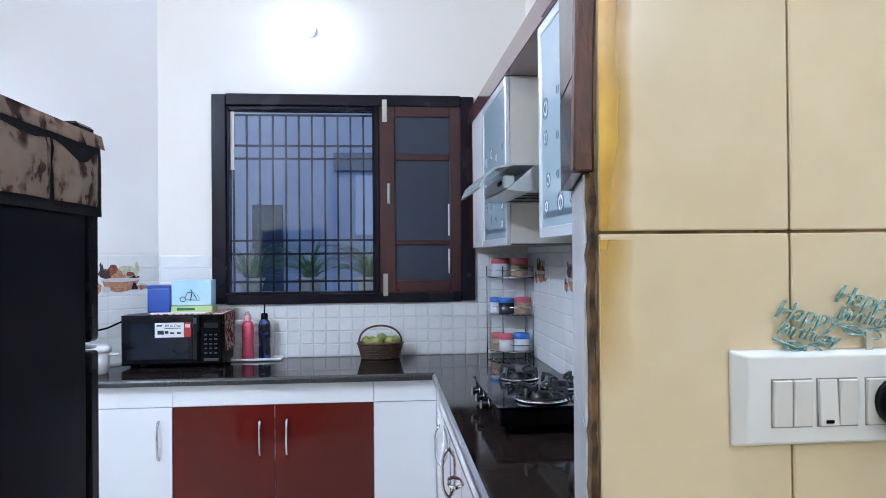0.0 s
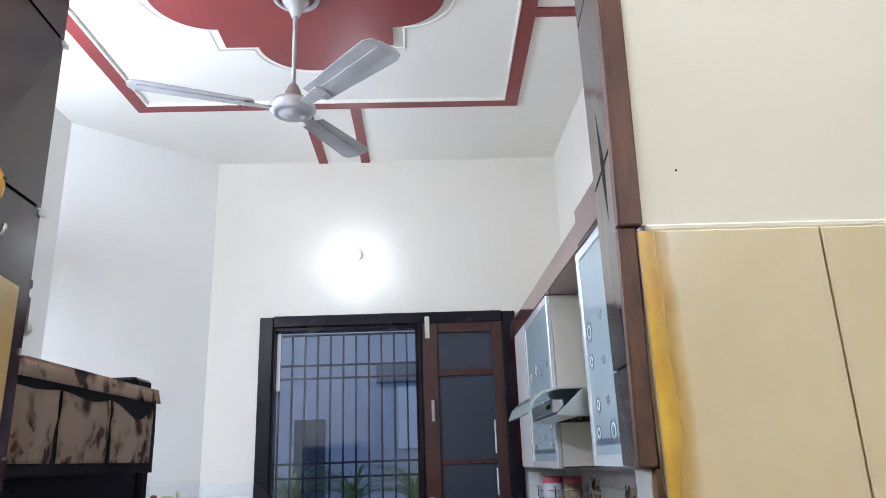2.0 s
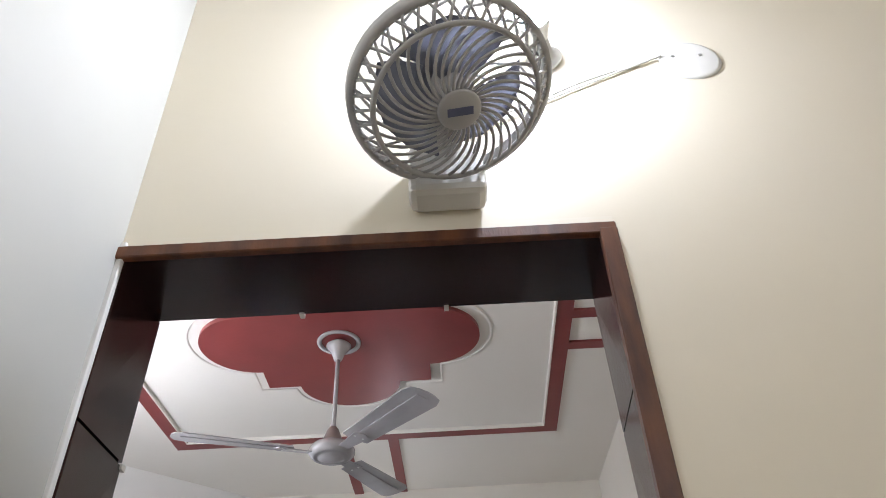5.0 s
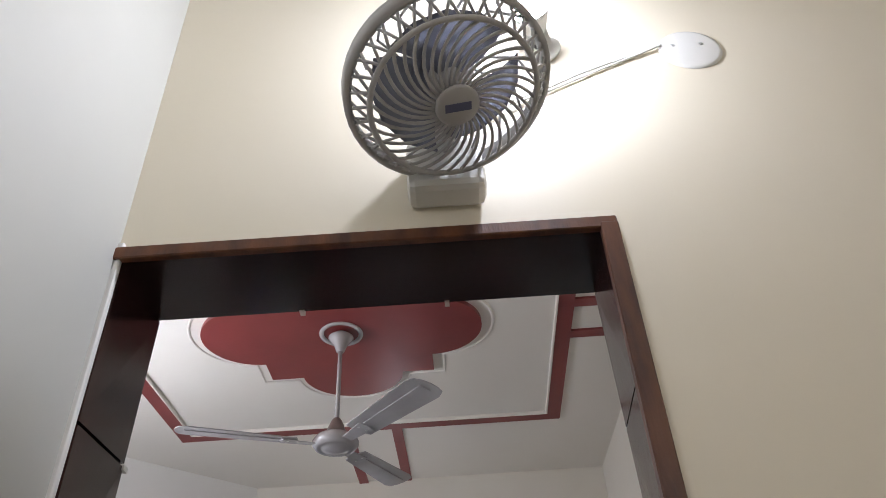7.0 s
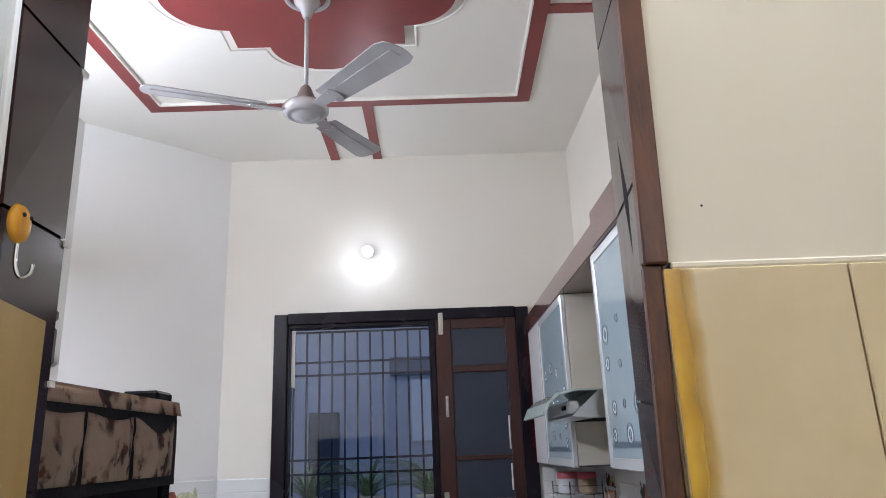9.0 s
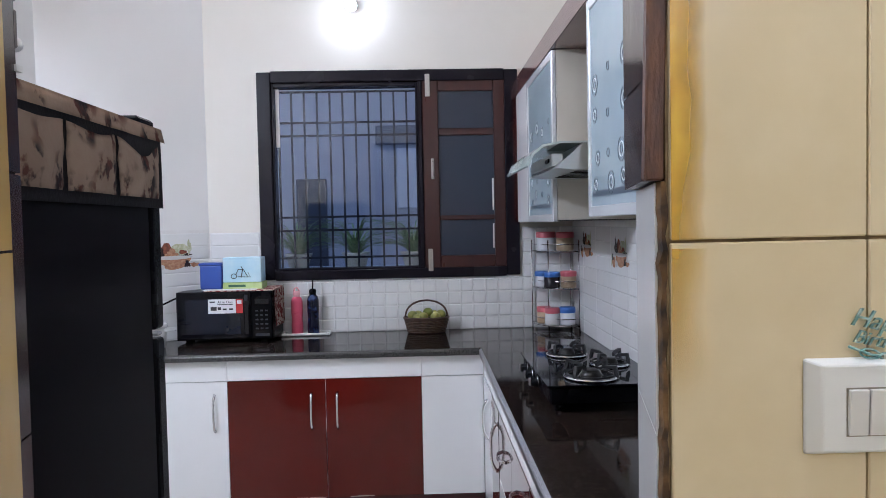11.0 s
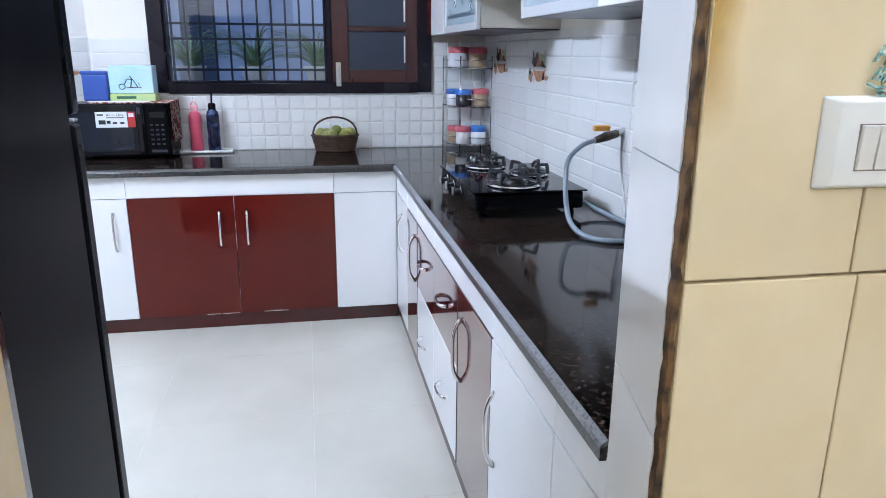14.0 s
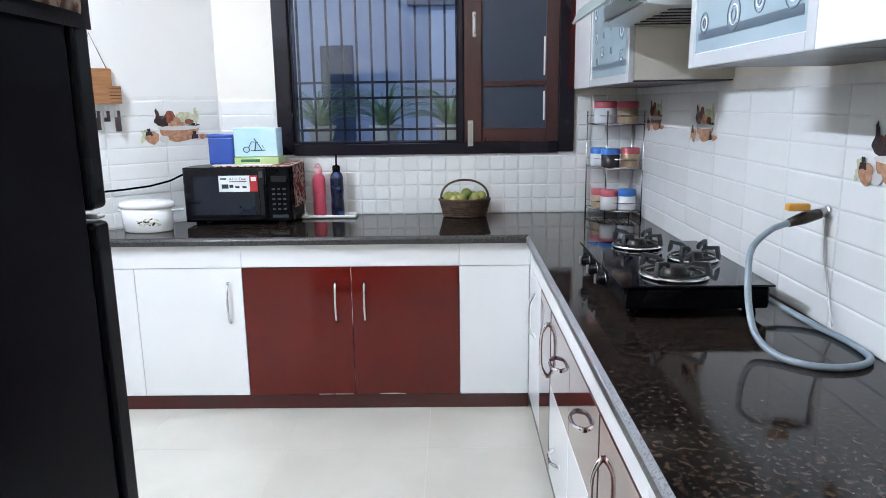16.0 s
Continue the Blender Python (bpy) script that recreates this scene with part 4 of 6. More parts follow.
cmul.operation = "MULTIPLY"
nt.links.new(tcn.outputs["Object"], cluster.inputs["Vector"])
nt.links.new(cluster.outputs["Fac"], cramp.inputs["Value"])
nt.links.new(cramp.outputs["Result"], cmul.inputs[0])
nt.links.new(rp.outputs["Color"], cmul.inputs[1])
nt.links.new(cmul.outputs["Value"], mx.inputs["Fac"])
tone = nt.nodes.new("ShaderNodeValToRGB")
tone.color_ramp.elements[0].position, tone.color_ramp.elements[1].position = 0.42, 0.60
tone.color_ramp.elements[0].color, tone.color_ramp.elements[1].color = (0.030, 0.022, 0.026, 1), (0.15, 0.050, 0.035, 1)
fine = nt.nodes.new("ShaderNodeTexNoise")
fine.inputs["Scale"].default_value = 34
nt.links.new(tcn.outputs["Object"], fine.inputs["Vector"])
nt.links.new(fine.outputs["Fac"], tone.inputs["Fac"])
nt.links.new(tone.outputs["Color"], mx.inputs["Color2"])
bs = nt.nodes["Principled BSDF"]
src = bs.inputs["Base Color"].links[0].from_socket
nt.links.new(src, mx.inputs["Color1"])
nt.links.new(mx.outputs["Color"], bs.inputs["Base Color"])
M_CLOTH_EDGE = mat("dark_cloth_border", (0.014, 0.012, 0.016), 0.7, bump=0.2, bump_scale=150)


def cloth_sheet(y0, y1, z0, z1, x, ny, nz, amp, seed):
    """A hanging sheet with soft waves, facing +x."""
    bm = bmesh.new()
    grid = []
    for i in range(ny + 1):
        row = []
        for k in range(nz + 1):
            y, z = y0 + (y1 - y0) * i / ny, z0 + (z1 - z0) * k / nz
            f = 1 - k / nz
            w = amp * (0.3 + f) * (noise.noise(Vector((y * 7, z * 5, seed))) + 0.6)
            row.append(bm.verts.new((x + w, y, z)))
        grid.append(row)
    fs = []
    for i in range(ny):
        for k in range(nz):
            f = bm.faces.new((grid[i][k], grid[i + 1][k], grid[i + 1][k + 1], grid[i][k + 1]))
            f.smooth = True
            fs.append(f)
    bmesh.ops.solidify(bm, geom=fs, thickness=0.003)
    return bm


def pocket(y0, y1, z0, z1, x, sag, bulge, seed, ny=16, nz=12):
    """A sewn cloth pocket: its mouth sags and its lower half bulges out."""
    bm = bmesh.new()
    grid, fs = [], []
    for i in range(ny + 1):
        u = i / ny
        top = z1 - sag * math.sin(math.pi * u) ** 1.4
        row = []
        for k in range(nz + 1):
            w = k / nz
            y, z = y0 + (y1 - y0) * u, z0 + (top - z0) * w
            out = bulge * math.sin(math.pi * u) ** 0.7 * (0.35 + 0.65 * math.sin(math.pi * min(w * 0.8 + 0.1, 1)))
            fold = 0.004 * noise.noise(Vector((y * 22, z * 9, seed))) + 0.003 * noise.noise(Vector((y * 9, z * 40, seed)))
            row.append(bm.verts.new((x + out + fold, y, z)))
        grid.append(row)
    for i in range(ny):
        for k in range(nz):
            f = bm.faces.new((grid[i][k], grid[i + 1][k], grid[i + 1][k + 1], grid[i][k + 1]))
            f.smooth = True
            fs.append(f)
    bmesh.ops.solidify(bm, geom=fs, thickness=0.003)
    return bm


cover = thing("fridge_cover", (-0.8, 1.36, FH), "beige printed fridge cover with dark borders and side pockets", "fridge cover")
part("top_sheet", box((FX - 0.602, 1.05, FH + 0.001), (FX + 0.004, 1.66, FH + 0.007), 0.002), M_CLOTH, cover)
part("side_flap", cloth_sheet(1.05, 1.700, 1.598, FH + 0.006, FX + 0.008, 26, 10, 0.008, 1.0), M_CLOTH_EDGE, cover, "dark border cloth of the flap")
part("top_edge", cloth_sheet(1.05, 1.690, 1.744, FH + 0.010, FX + 0.016, 24, 4, 0.006, 2.0), M_CLOTH, cover)
for i, (a, b, sag) in enumerate(((1.070, 1.252, 0.006), (1.264, 1.452, 0.010), (1.464, 1.672, 0.030))):
    part("pocket", pocket(a, b, 1.618, 1.734, FX + 0.016, sag, 0.013, 3.0 + i), M_CLOTH, cover, "sewn beige printed pocket")

# ---- microwave and what stands on it ----
MX0, MX1, MY0, MY1, MZ0, MZ1 = -1.322, -0.765, 4.185, 4.49, TOP + 0.018, TOP + 0.300
micro = thing("microwave", (-1.05, 4.3, TOP), "black microwave oven with label sticker on the worktop", "microwave")
bm = prism(bmesh.new(), [(MX0, MY0 + 0.012), (MX1, MY0 + 0.012), (MX1, MY1), (MX0 + 0.12, MY1), (MX0, MY0 + 0.14)], MZ0, MZ1)
part("body", bm, M_BLACK, micro)
part("door", box((MX0 + 0.004, MY0, MZ0 + 0.004), (MX1 - 0.125, MY0 + 0.013, MZ1 - 0.003), 0.005), M_BLACK_GLOSS, micro, "black glass door")
part("control_panel", box((MX1 - 0.121, MY0 + 0.002, MZ0 + 0.004), (MX1 - 0.003, MY0 + 0.013, MZ1 - 0.003), 0.004), M_BLACK, micro)
part("door_rail", box((MX0 + 0.01, MY0 - 0.004, MZ0 + 0.010), (MX1 - 0.128, MY0 + 0.001, MZ0 + 0.016), 0.001), M_BLACK_GLOSS, micro)
M_KEYS = mat("grey_key_print", (0.026, 0.030, 0.040), 0.4)
part("door_window", box((MX0 + 0.055, MY0 - 0.001, MZ0 + 0.035), (MX1 - 0.185, MY0 + 0.002, MZ1 - 0.045), 0.0008), mat("navy_door_glass", (0.005, 0.008, 0.019), 0.10, color2=(0.008, 0.012, 0.024), scale=4), micro, "navy tinted glass window")
part("door_handle", box((MX1 - 0.162, MY0 - 0.012, MZ0 + 0.012), (MX1 - 0.132, MY0 + 0.002, MZ1 - 0.010), 0.005), M_BLACK_GLOSS, micro)
part("latch_tab", box((MX1 - 0.158, MY0 - 0.0135, MZ1 - 0.052), (MX1 - 0.138, MY0 - 0.010, MZ1 - 0.018), 0.001), M_KEYS, micro)
for r in range(5):
    for k in range(3):
        part("key", box((MX1 - 0.098 + 0.028 * k, MY0 - 0.001, MZ0 + 0.06 + 0.026 * r), (MX1 - 0.083 + 0.028 * k, MY0 + 0.003, MZ0 + 0.068 + 0.026 * r)), M_KEYS, micro)
part("display", box((MX1 - 0.10, MY0 - 0.001, MZ1 - 0.075), (MX1 - 0.02, MY0 + 0.003, MZ1 - 0.045)), M_BLACK_GLOSS, micro)
part("start_key", box((MX1 - 0.10, MY0 - 0.001, MZ0 + 0.020), (MX1 - 0.02, MY0 + 0.003, MZ0 + 0.034)), M_KEYS, micro)
for x in (MX0 + 0.06, MX1 - 0.06):
    part("foot", box((x - 0.02, MY0 + 0.04, TOP), (x + 0.02, MY0 + 0.08, MZ0 + 0.002)), M_BLACK, micro)
M_STICKER = mat("white_sticker", (0.78, 0.79, 0.80), 0.4)
M_RED_STICKER = mat("red_sticker", (0.45, 0.03, 0.03), 0.4)
M_INK = mat("black_ink", (0.015, 0.015, 0.018), 0.5)
SX = -1.135
st = part("sticker", box((SX, MY0 - 0.0022, MZ1 - 0.125), (SX + 0.160, MY0 + 0.001, MZ1 - 0.042)), M_STICKER, micro, "white printed sticker")
part("red_label", box((SX + 0.162, MY0 - 0.0020, MZ1 - 0.125), (SX + 0.200, MY0 + 0.001, MZ1 - 0.042)), M_RED_STICKER, micro)
part("red_label_mark", box((SX + 0.168, MY0 - 0.0030, MZ1 - 0.070), (SX + 0.194, MY0, MZ1 - 0.050)), M_STICKER, micro)


def text_mesh(body, size, m, extrude=0.0004, shear=0.0):
    cu = bpy.data.curves.new("lettering", "FONT")
    cu.body, cu.size, cu.extrude, cu.shear, cu.resolution_u = body, size, extrude, shear, 3
    ob = new("lettering", cu)
    dg = bpy.context.evaluated_depsgraph_get()
    me = bpy.data.meshes.new_from_object(ob.evaluated_get(dg))
    bpy.data.objects.remove(ob)
    bm = bmesh.new()
    bm.from_mesh(me)
    bmesh.ops.transform(bm, matrix=m, verts=bm.verts)
    return bm


part("lettering", text_mesh("All in One", 0.021, pose(SX + 0.055, MY0 - 0.0026, MZ1 - 0.066, 90)), M_INK, st)
for x, z, w, h in ((0.010, -0.062, 0.03, 0.008), (0.015, -0.108, 0.035, 0.022), (0.055, -0.104, 0.02, 0.016), (0.085, -0.106, 0.022, 0.010), (0.122, -0.106, 0.022, 0.010), (0.055, -0.075, 0.09, 0.004)):
    part("print_bar", box((SX + x, MY0 - 0.0027, MZ1 + z), (SX + x + w, MY0 - 0.001, MZ1 + z + h)), M_INK, st)

runner = thing("table_runner", (-0.85, 4.3, MZ1), "red and white patterned cloth over the microwave", "cloth")
M_RUNNER = mat("red_white_print", (0.60, 0.46, 0.38), 0.8, color2=(0.22, 0.018, 0.018), scale=46, detail=1, lo=0.48, hi=0.54)
part("top_sheet", box((MX0 + 0.16, MY0 + 0.01, MZ1 + 0.001), (MX1 + 0.006, MY1, MZ1 + 0.007), 0.002), M_RUNNER, runner)
part("hanging_flap", cloth_sheet(MY0 + 0.03, MY1 - 0.01, MZ0 + 0.07, MZ1 + 0.006, MX1 + 0.006, 14, 10, 0.018, 9.0), M_RUNNER, runner)

M_BLUE_BOX = mat("blue_plastic", (0.035, 0.075, 0.33), 0.35, color2=(0.045, 0.10, 0.40), scale=5)
bt = MZ1 + 0.008
bb = tagged(part("blue_canister", bx(bx(bmesh.new(), (-1.205, 4.27, bt), (-1.075, 4.37, bt + 0.145), 0.010, 2), (-1.210, 4.265, bt + 0.140), (-1.070, 4.375, bt + 0.158), 0.006), M_BLUE_BOX), "blue plastic canister on the microwave", "canister")
M_CARTON = mat("pale_blue_carton", (0.42, 0.66, 0.80), 0.45, color2=(0.62, 0.76, 0.82), scale=6)
M_CARTON_G = mat("green_carton_band", (0.42, 0.55, 0.20), 0.45, color2=(0.50, 0.62, 0.28), scale=7)
carton = thing("carton", (-0.95, 4.3, bt), "pale blue and green carton lying on the microwave", "carton")
part("upper_box", box((-1.062, 4.250, bt + 0.042), (-0.838, 4.37, bt + 0.188), 0.003), M_CARTON, carton)
part("lower_box", box((-1.064, 4.246, bt + 0.0), (-0.832, 4.38, bt + 0.040), 0.003), M_CARTON_G, carton)
bm = bmesh.new()
tube(bm, [(-0.955, 4.2485, bt + 0.07), (-0.945, 4.2485, bt + 0.12), (-0.955, 4.2485, bt + 0.135)], 0.0028, 5)
tube(bm, [(-0.998 + 0.016 * math.cos(a), 4.2485, bt + 0.078 + 0.014 * math.sin(a)) for a in [q * math.pi / 6 for q in range(12)]], 0.0022, 5, True)
tube(bm, [(-0.985, 4.2485, bt + 0.090), (-0.970, 4.2485, bt + 0.118), (-0.940, 4.2485, bt + 0.116), (-0.918, 4.2485, bt + 0.076)], 0.0022, 5)
tube(bm, [(-0.975, 4.2485, bt + 0.075), (-0.90, 4.2485, bt + 0.072), (-0.915, 4.2485, bt + 0.10)], 0.002, 5)
part("line_drawing", bm, M_INK, carton)
part("print_bar", box((-1.03, 4.2448, bt + 0.014), (-0.93, 4.248, bt + 0.028)), mat("dark_green_ink", (0.04, 0.12, 0.06), 0.5), carton)
tagged(part("wrapper", box((-1.17, 4.205, bt - 0.001), (-0.86, 4.245, bt + 0.004), 0.0015), M_STICKER), "white paper wrapper lying flat", "wrapper")
tagged(part("power_cable", tube(bmesh.new(), [(-1.80, 3.935, 1.080), (-1.70, 4.025, 1.076), (-1.60, 4.115, 1.078), (-1.50, 4.20, 1.086), (-1.42, 4.265, 1.105), (-1.36, 4.30, 1.135), (-1.28, 4.335, 1.150)], 0.0055, 8), M_BLACK), "black power cable running to the microwave", "cable")

# ---- casserole, tray and bottles, basket ----
M_CERAMIC = mat("white_melamine", (0.80, 0.80, 0.79), 0.2, color2=(0.77, 0.77, 0.76), scale=6)
cas = thing("casserole", (-1.462, 4.055, TOP), "white oval casserole with printed band and closed lid", "casserole")
cm = Matrix.Translation((-1.462, 4.055, TOP))
part("bowl", lathe(bmesh.new(), [(0, 0), (0.112, 0), (0.119, 0.006), (0.124, 0.05), (0.128, 0.120), (0.121, 0.122), (0, 0.118)], m=cm, seg=32, sy=0.72), M_CERAMIC, cas)
part("lid", lathe(bmesh.new(), [(0.129, 0.119), (0.136, 0.121), (0.136, 0.138), (0.131, 0.145), (0.120, 0.147), (0.112, 0.151), (0.06, 0.153), (0, 0.153)], m=cm, seg=32, sy=0.72), M_CERAMIC, cas)
for sgn in (-1, 1):
    part("handle", box((-1.462 + sgn * 0.120 - 0.022, 4.035, TOP + 0.098), (-1.462 + sgn * 0.120 + 0.040 * (sgn > 0) + 0.022 - 0.04 * (sgn < 0) * 0, 4.075, TOP + 0.110), 0.005), M_CERAMIC, cas)
crng = random.Random(7)
for i in range(30):
    a = radians(-72 + crng.uniform(-26, 26))
    p = cm @ Vector((0.1225 * math.cos(a), 0.1225 * 0.72 * math.sin(a), 0.055 + crng.uniform(-0.018, 0.016)))
    bm = bmesh.new()
    bmesh.ops.create_icosphere(bm, subdivisions=1, radius=crng.uniform(0.004, 0.011), matrix=Matrix.Translation(p) @ pose(0, 0, 0, 0, crng.uniform(-60, 60), math.degrees(a) + 90) @ Matrix.Diagonal((1.4, 0.3, 0.6, 1)))
    part("flower_print", bm, (M_P_GREEN, M_P_GREEN, M_P_DARK, M_P_RED, M_P_GREEN)[i % 5], cas)

tray = thing("tray", (-0.64, 4.42, TOP), "small white rectangular tray holding two bottles", "tray")
part("base", box((-0.745, 4.375, TOP + 0.001), (-0.470, 4.475, TOP + 0.007), 0.002), M_CERAMIC, tray)
for lo, hi in (((-0.755, 4.367, TOP + 0.004), (-0.460, 4.376, TOP + 0.018)), ((-0.755, 4.474, TOP + 0.004), (-0.460, 4.483, TOP + 0.018)), ((-0.755, 4.376, TOP + 0.004), (-0.745, 4.474, TOP + 0.018)), ((-0.470, 4.376, TOP + 0.004), (-0.460, 4.474, TOP + 0.018))):
    part("rim", box(lo, hi, 0.003), M_CERAMIC, tray)


def bottle(x, y, material, cap, label, h=0.25, straw=False):
    t = thing("bottle", (x, y, TOP + 0.007), label, "bottle", "bottles on the tray")
    z = TOP + 0.007
    part("body", lathe(bmesh.new(), [(0, 0), (0.034, 0), (0.036, 0.006), (0.036, 0.06), (0.033, 0.10), (0.036, 0.14), (0.036, h * 0.72), (0.030, h * 0.80), (0.019, h * 0.84), (0, h * 0.84)], (x, y, z)), material, t)
    part("cap", lathe(bmesh.new(), [(0.021, h * 0.84), (0.022, h * 0.93), (0.016, h * 0.96), (0, h * 0.96)], (x, y, z)), cap, t)
    if straw:
        part("spout", tube(bmesh.new(), [(x, y, z + h * 0.95), (x + 0.002, y, z + h * 1.16)], 0.005, 8), M_BLACK, t)
    else:
        part("loop", tube(bmesh.new(), [(x - 0.018, y, z + h * 0.94), (x - 0.012, y, z + h * 1.02), (x + 0.004, y, z + h * 1.04), (x + 0.018, y, z + h * 0.95)], 0.005, 6), cap, t)
    return t


M_PINK = mat("pink_plastic", (0.60, 0.09, 0.15), 0.3, color2=(0.52, 0.07, 0.12), scale=10)
M_NAVY = mat("navy_marbled", (0.006, 0.008, 0.026), 0.2, color2=(0.05, 0.08, 0.20), scale=22, detail=5, lo=0.52, hi=0.66)
bottle(-0.664, 4.425, M_PINK, mat("pale_pink_cap", (0.70, 0.35, 0.36), 0.35), "pink plastic water bottle with pale cap", 0.278)
bottle(-0.565, 4.425, M_NAVY, M_BLACK, "dark navy marbled bottle with a spout", 0.290, True)

M_WICKER = mat("brown_wicker", (0.085, 0.042, 0.022), 0.55, color2=(0.04, 0.018, 0.010), scale=30)
M_LIME = mat("green_citrus", (0.17, 0.21, 0.035), 0.32, color2=(0.34, 0.32, 0.08), scale=16, bump=0.1, bump_scale=120)
BXC, BYC = 0.135, 4.40
basket = thing("basket", (BXC, BYC, TOP), "oval brown wicker basket with a tall handle", "basket")
part("base", lathe(bmesh.new(), [(0, 0.002), (0.108, 0.002), (0.112, 0.012), (0, 0.012)], (BXC, BYC, TOP), 28, sy=0.62), M_WICKER, basket)
for r in range(8):
    z = TOP + 0.008 + 0.0105 * r
    f = 0.112 + 0.020 * r / 7
    pts = []
    for q in range(72):
        a = 2 * math.pi * q / 72
        w = 0.0028 * math.cos(18 * a + math.pi * r)
        pts.append((BXC + (f + w) * math.cos(a), BYC + (f * 0.62 + w) * math.sin(a), z))
    part("strand", tube(bmesh.new(), pts, 0.0055, 5, True), M_WICKER, basket)
part("rim", tube(bmesh.new(), [(BXC + 0.137 * math.cos(2 * math.pi * q / 40), BYC + 0.137 * 0.62 * math.sin(2 * math.pi * q / 40), TOP + 0.094) for q in range(40)], 0.008, 6, True), M_WICKER, basket)
part("handle", tube(bmesh.new(), [(BXC - 0.130 * math.cos(math.pi * q / 20), BYC, TOP + 0.085 + 0.115 * math.sin(math.pi * q / 20) ** 0.75) for q in range(21)], 0.0065, 6), M_WICKER, basket)
for i, (dx, dy, dz) in enumerate(((-0.085, 0, 0.108), (-0.02, -0.03, 0.100), (0.01, 0.02, 0.122), (0.055, -0.028, 0.100), (0.088, 0.0, 0.110), (-0.05, 0.03, 0.104), (0.05, 0.035, 0.104), (-0.055, -0.03, 0.092))):
    bm = bmesh.new()
    bmesh.ops.create_uvsphere(bm, u_segments=16, v_segments=10, radius=0.032, matrix=Matrix.Translation((BXC + dx, BYC + dy, TOP + dz)) @ Matrix.Diagonal((1, 1, 0.93, 1)))
    tagged(part("citrus_fruit", bm, M_LIME, smooth=True), "green citrus fruit heaped in the wicker basket", "fruit", "fruit in the basket")
bm = bmesh.new()
bmesh.ops.create_uvsphere(bm, u_segments=16, v_segments=10, radius=0.1, matrix=Matrix.Translation((BXC, BYC, TOP + 0.045)) @ Matrix.Diagonal((1.0, 0.6, 0.4, 1)))
tagged(part("citrus_fruit", bm, M_LIME, smooth=True), "green citrus fruit filling the wicker basket", "fruit", "fruit in the basket")

# ---- corner rack and jars ----
RXC, RYC = 1.055, 4.49
rack = thing("corner_rack", (0.93, 4.38, TOP), "three-tier chrome wire corner rack", "rack")
RR = 0.245
TIERS = (TOP + 0.035, TOP + 0.262, TOP + 0.487)


def quarter(r, z, n=12):
    return [(RXC - r * math.cos(radians(90 * q / n)), RYC - r * math.sin(radians(90 * q / n)), z) for q in range(n + 1)]


for z in TIERS:
    sh = part("shelf", tube(bmesh.new(), quarter(RR, z) + [(RXC, RYC, z)], 0.004, 6, True), M_CHROME, rack)
    part("rail", tube(bmesh.new(), quarter(RR, z + 0.045), 0.003, 6), M_CHROME, sh)
    for q in range(1, 9):
        x = RXC - RR * q / 9
        yy = math.sqrt(RR ** 2 - (RXC - x) ** 2)
        part("wire", tube(bmesh.new(), [(x, RYC, z), (x, RYC - yy, z)], 0.0022, 5), M_CHROME, sh)
for p in ((RXC - RR, RYC), (RXC, RYC - RR), (RXC - RR * 0.7071, RYC - RR * 0.7071), (RXC, RYC)):
    part("post", tube(bmesh.new(), [(p[0], p[1], TOP), (p[0], p[1], TIERS[2] + 0.07)], 0.0042, 6), M_CHROME, rack)
M_CLEAR = mat("clear_plastic", (0.62, 0.62, 0.62), 0.15, color2=(0.55, 0.52, 0.50), scale=9)
M_PALE = mat("clear_plastic_pale", (0.72, 0.73, 0.76), 0.15)
M_DARKFILL = mat("dark_contents", (0.03, 0.025, 0.03), 0.2)
M_BEIGE = mat("beige_contents", (0.45, 0.34, 0.22), 0.3, color2=(0.36, 0.26, 0.16), scale=40)
M_LID_RED = mat("pink_lid", (0.55, 0.12, 0.15), 0.35)
M_LID_BLUE = mat("blue_lid", (0.06, 0.18, 0.55), 0.35)


def jar(x, y, z, r, h, body, lid, label):
    t = thing("jar", (x, y, z), label, "jar", "jars on the corner rack")
    part("body", lathe(bmesh.new(), [(0, 0.004), (r * 0.92, 0.004), (r * 0.96, 0.012), (r * 0.96, h * 0.74), (0, h * 0.74)], (x, y, z), 18), body, t)
    part("lid", lathe(bmesh.new(), [(r * 0.98, h * 0.70), (r, h * 0.74), (r, h * 0.95), (r * 0.93, h), (0, h)], (x, y, z), 18), lid, t)


for i, z in enumerate(TIERS):
    z += 0.001
    if i == 0:
        jar(0.870, 4.420, z, 0.045, 0.105, M_BEIGE, M_LID_RED, "clear jar of pulses with a pink lid")
        jar(0.905, 4.330, z, 0.048, 0.108, M_CLEAR, M_LID_RED, "clear plastic jar with a pink lid")
        jar(0.995, 4.318, z, 0.050, 0.112, M_PALE, M_LID_BLUE, "clear plastic jar with a blue lid")
    elif i == 1:
        jar(0.862, 4.420, z, 0.047, 0.100, M_PALE, M_LID_BLUE, "pale plastic jar with a blue lid")
        jar(0.905, 4.330, z, 0.050, 0.100, M_DARKFILL, M_LID_BLUE, "jar of dark spice with a blue lid")
        jar(1.005, 4.318, z, 0.050, 0.105, M_BEIGE, M_LID_RED, "clear jar of pulses with a pink lid")
    else:
        jar(0.885, 4.400, z, 0.062, 0.120, M_PALE, M_LID_RED, "wide plastic jar with a pink lid")
        jar(0.985, 4.315, z, 0.055, 0.118, M_BEIGE, M_LID_RED, "wide jar of flour with a pink lid")

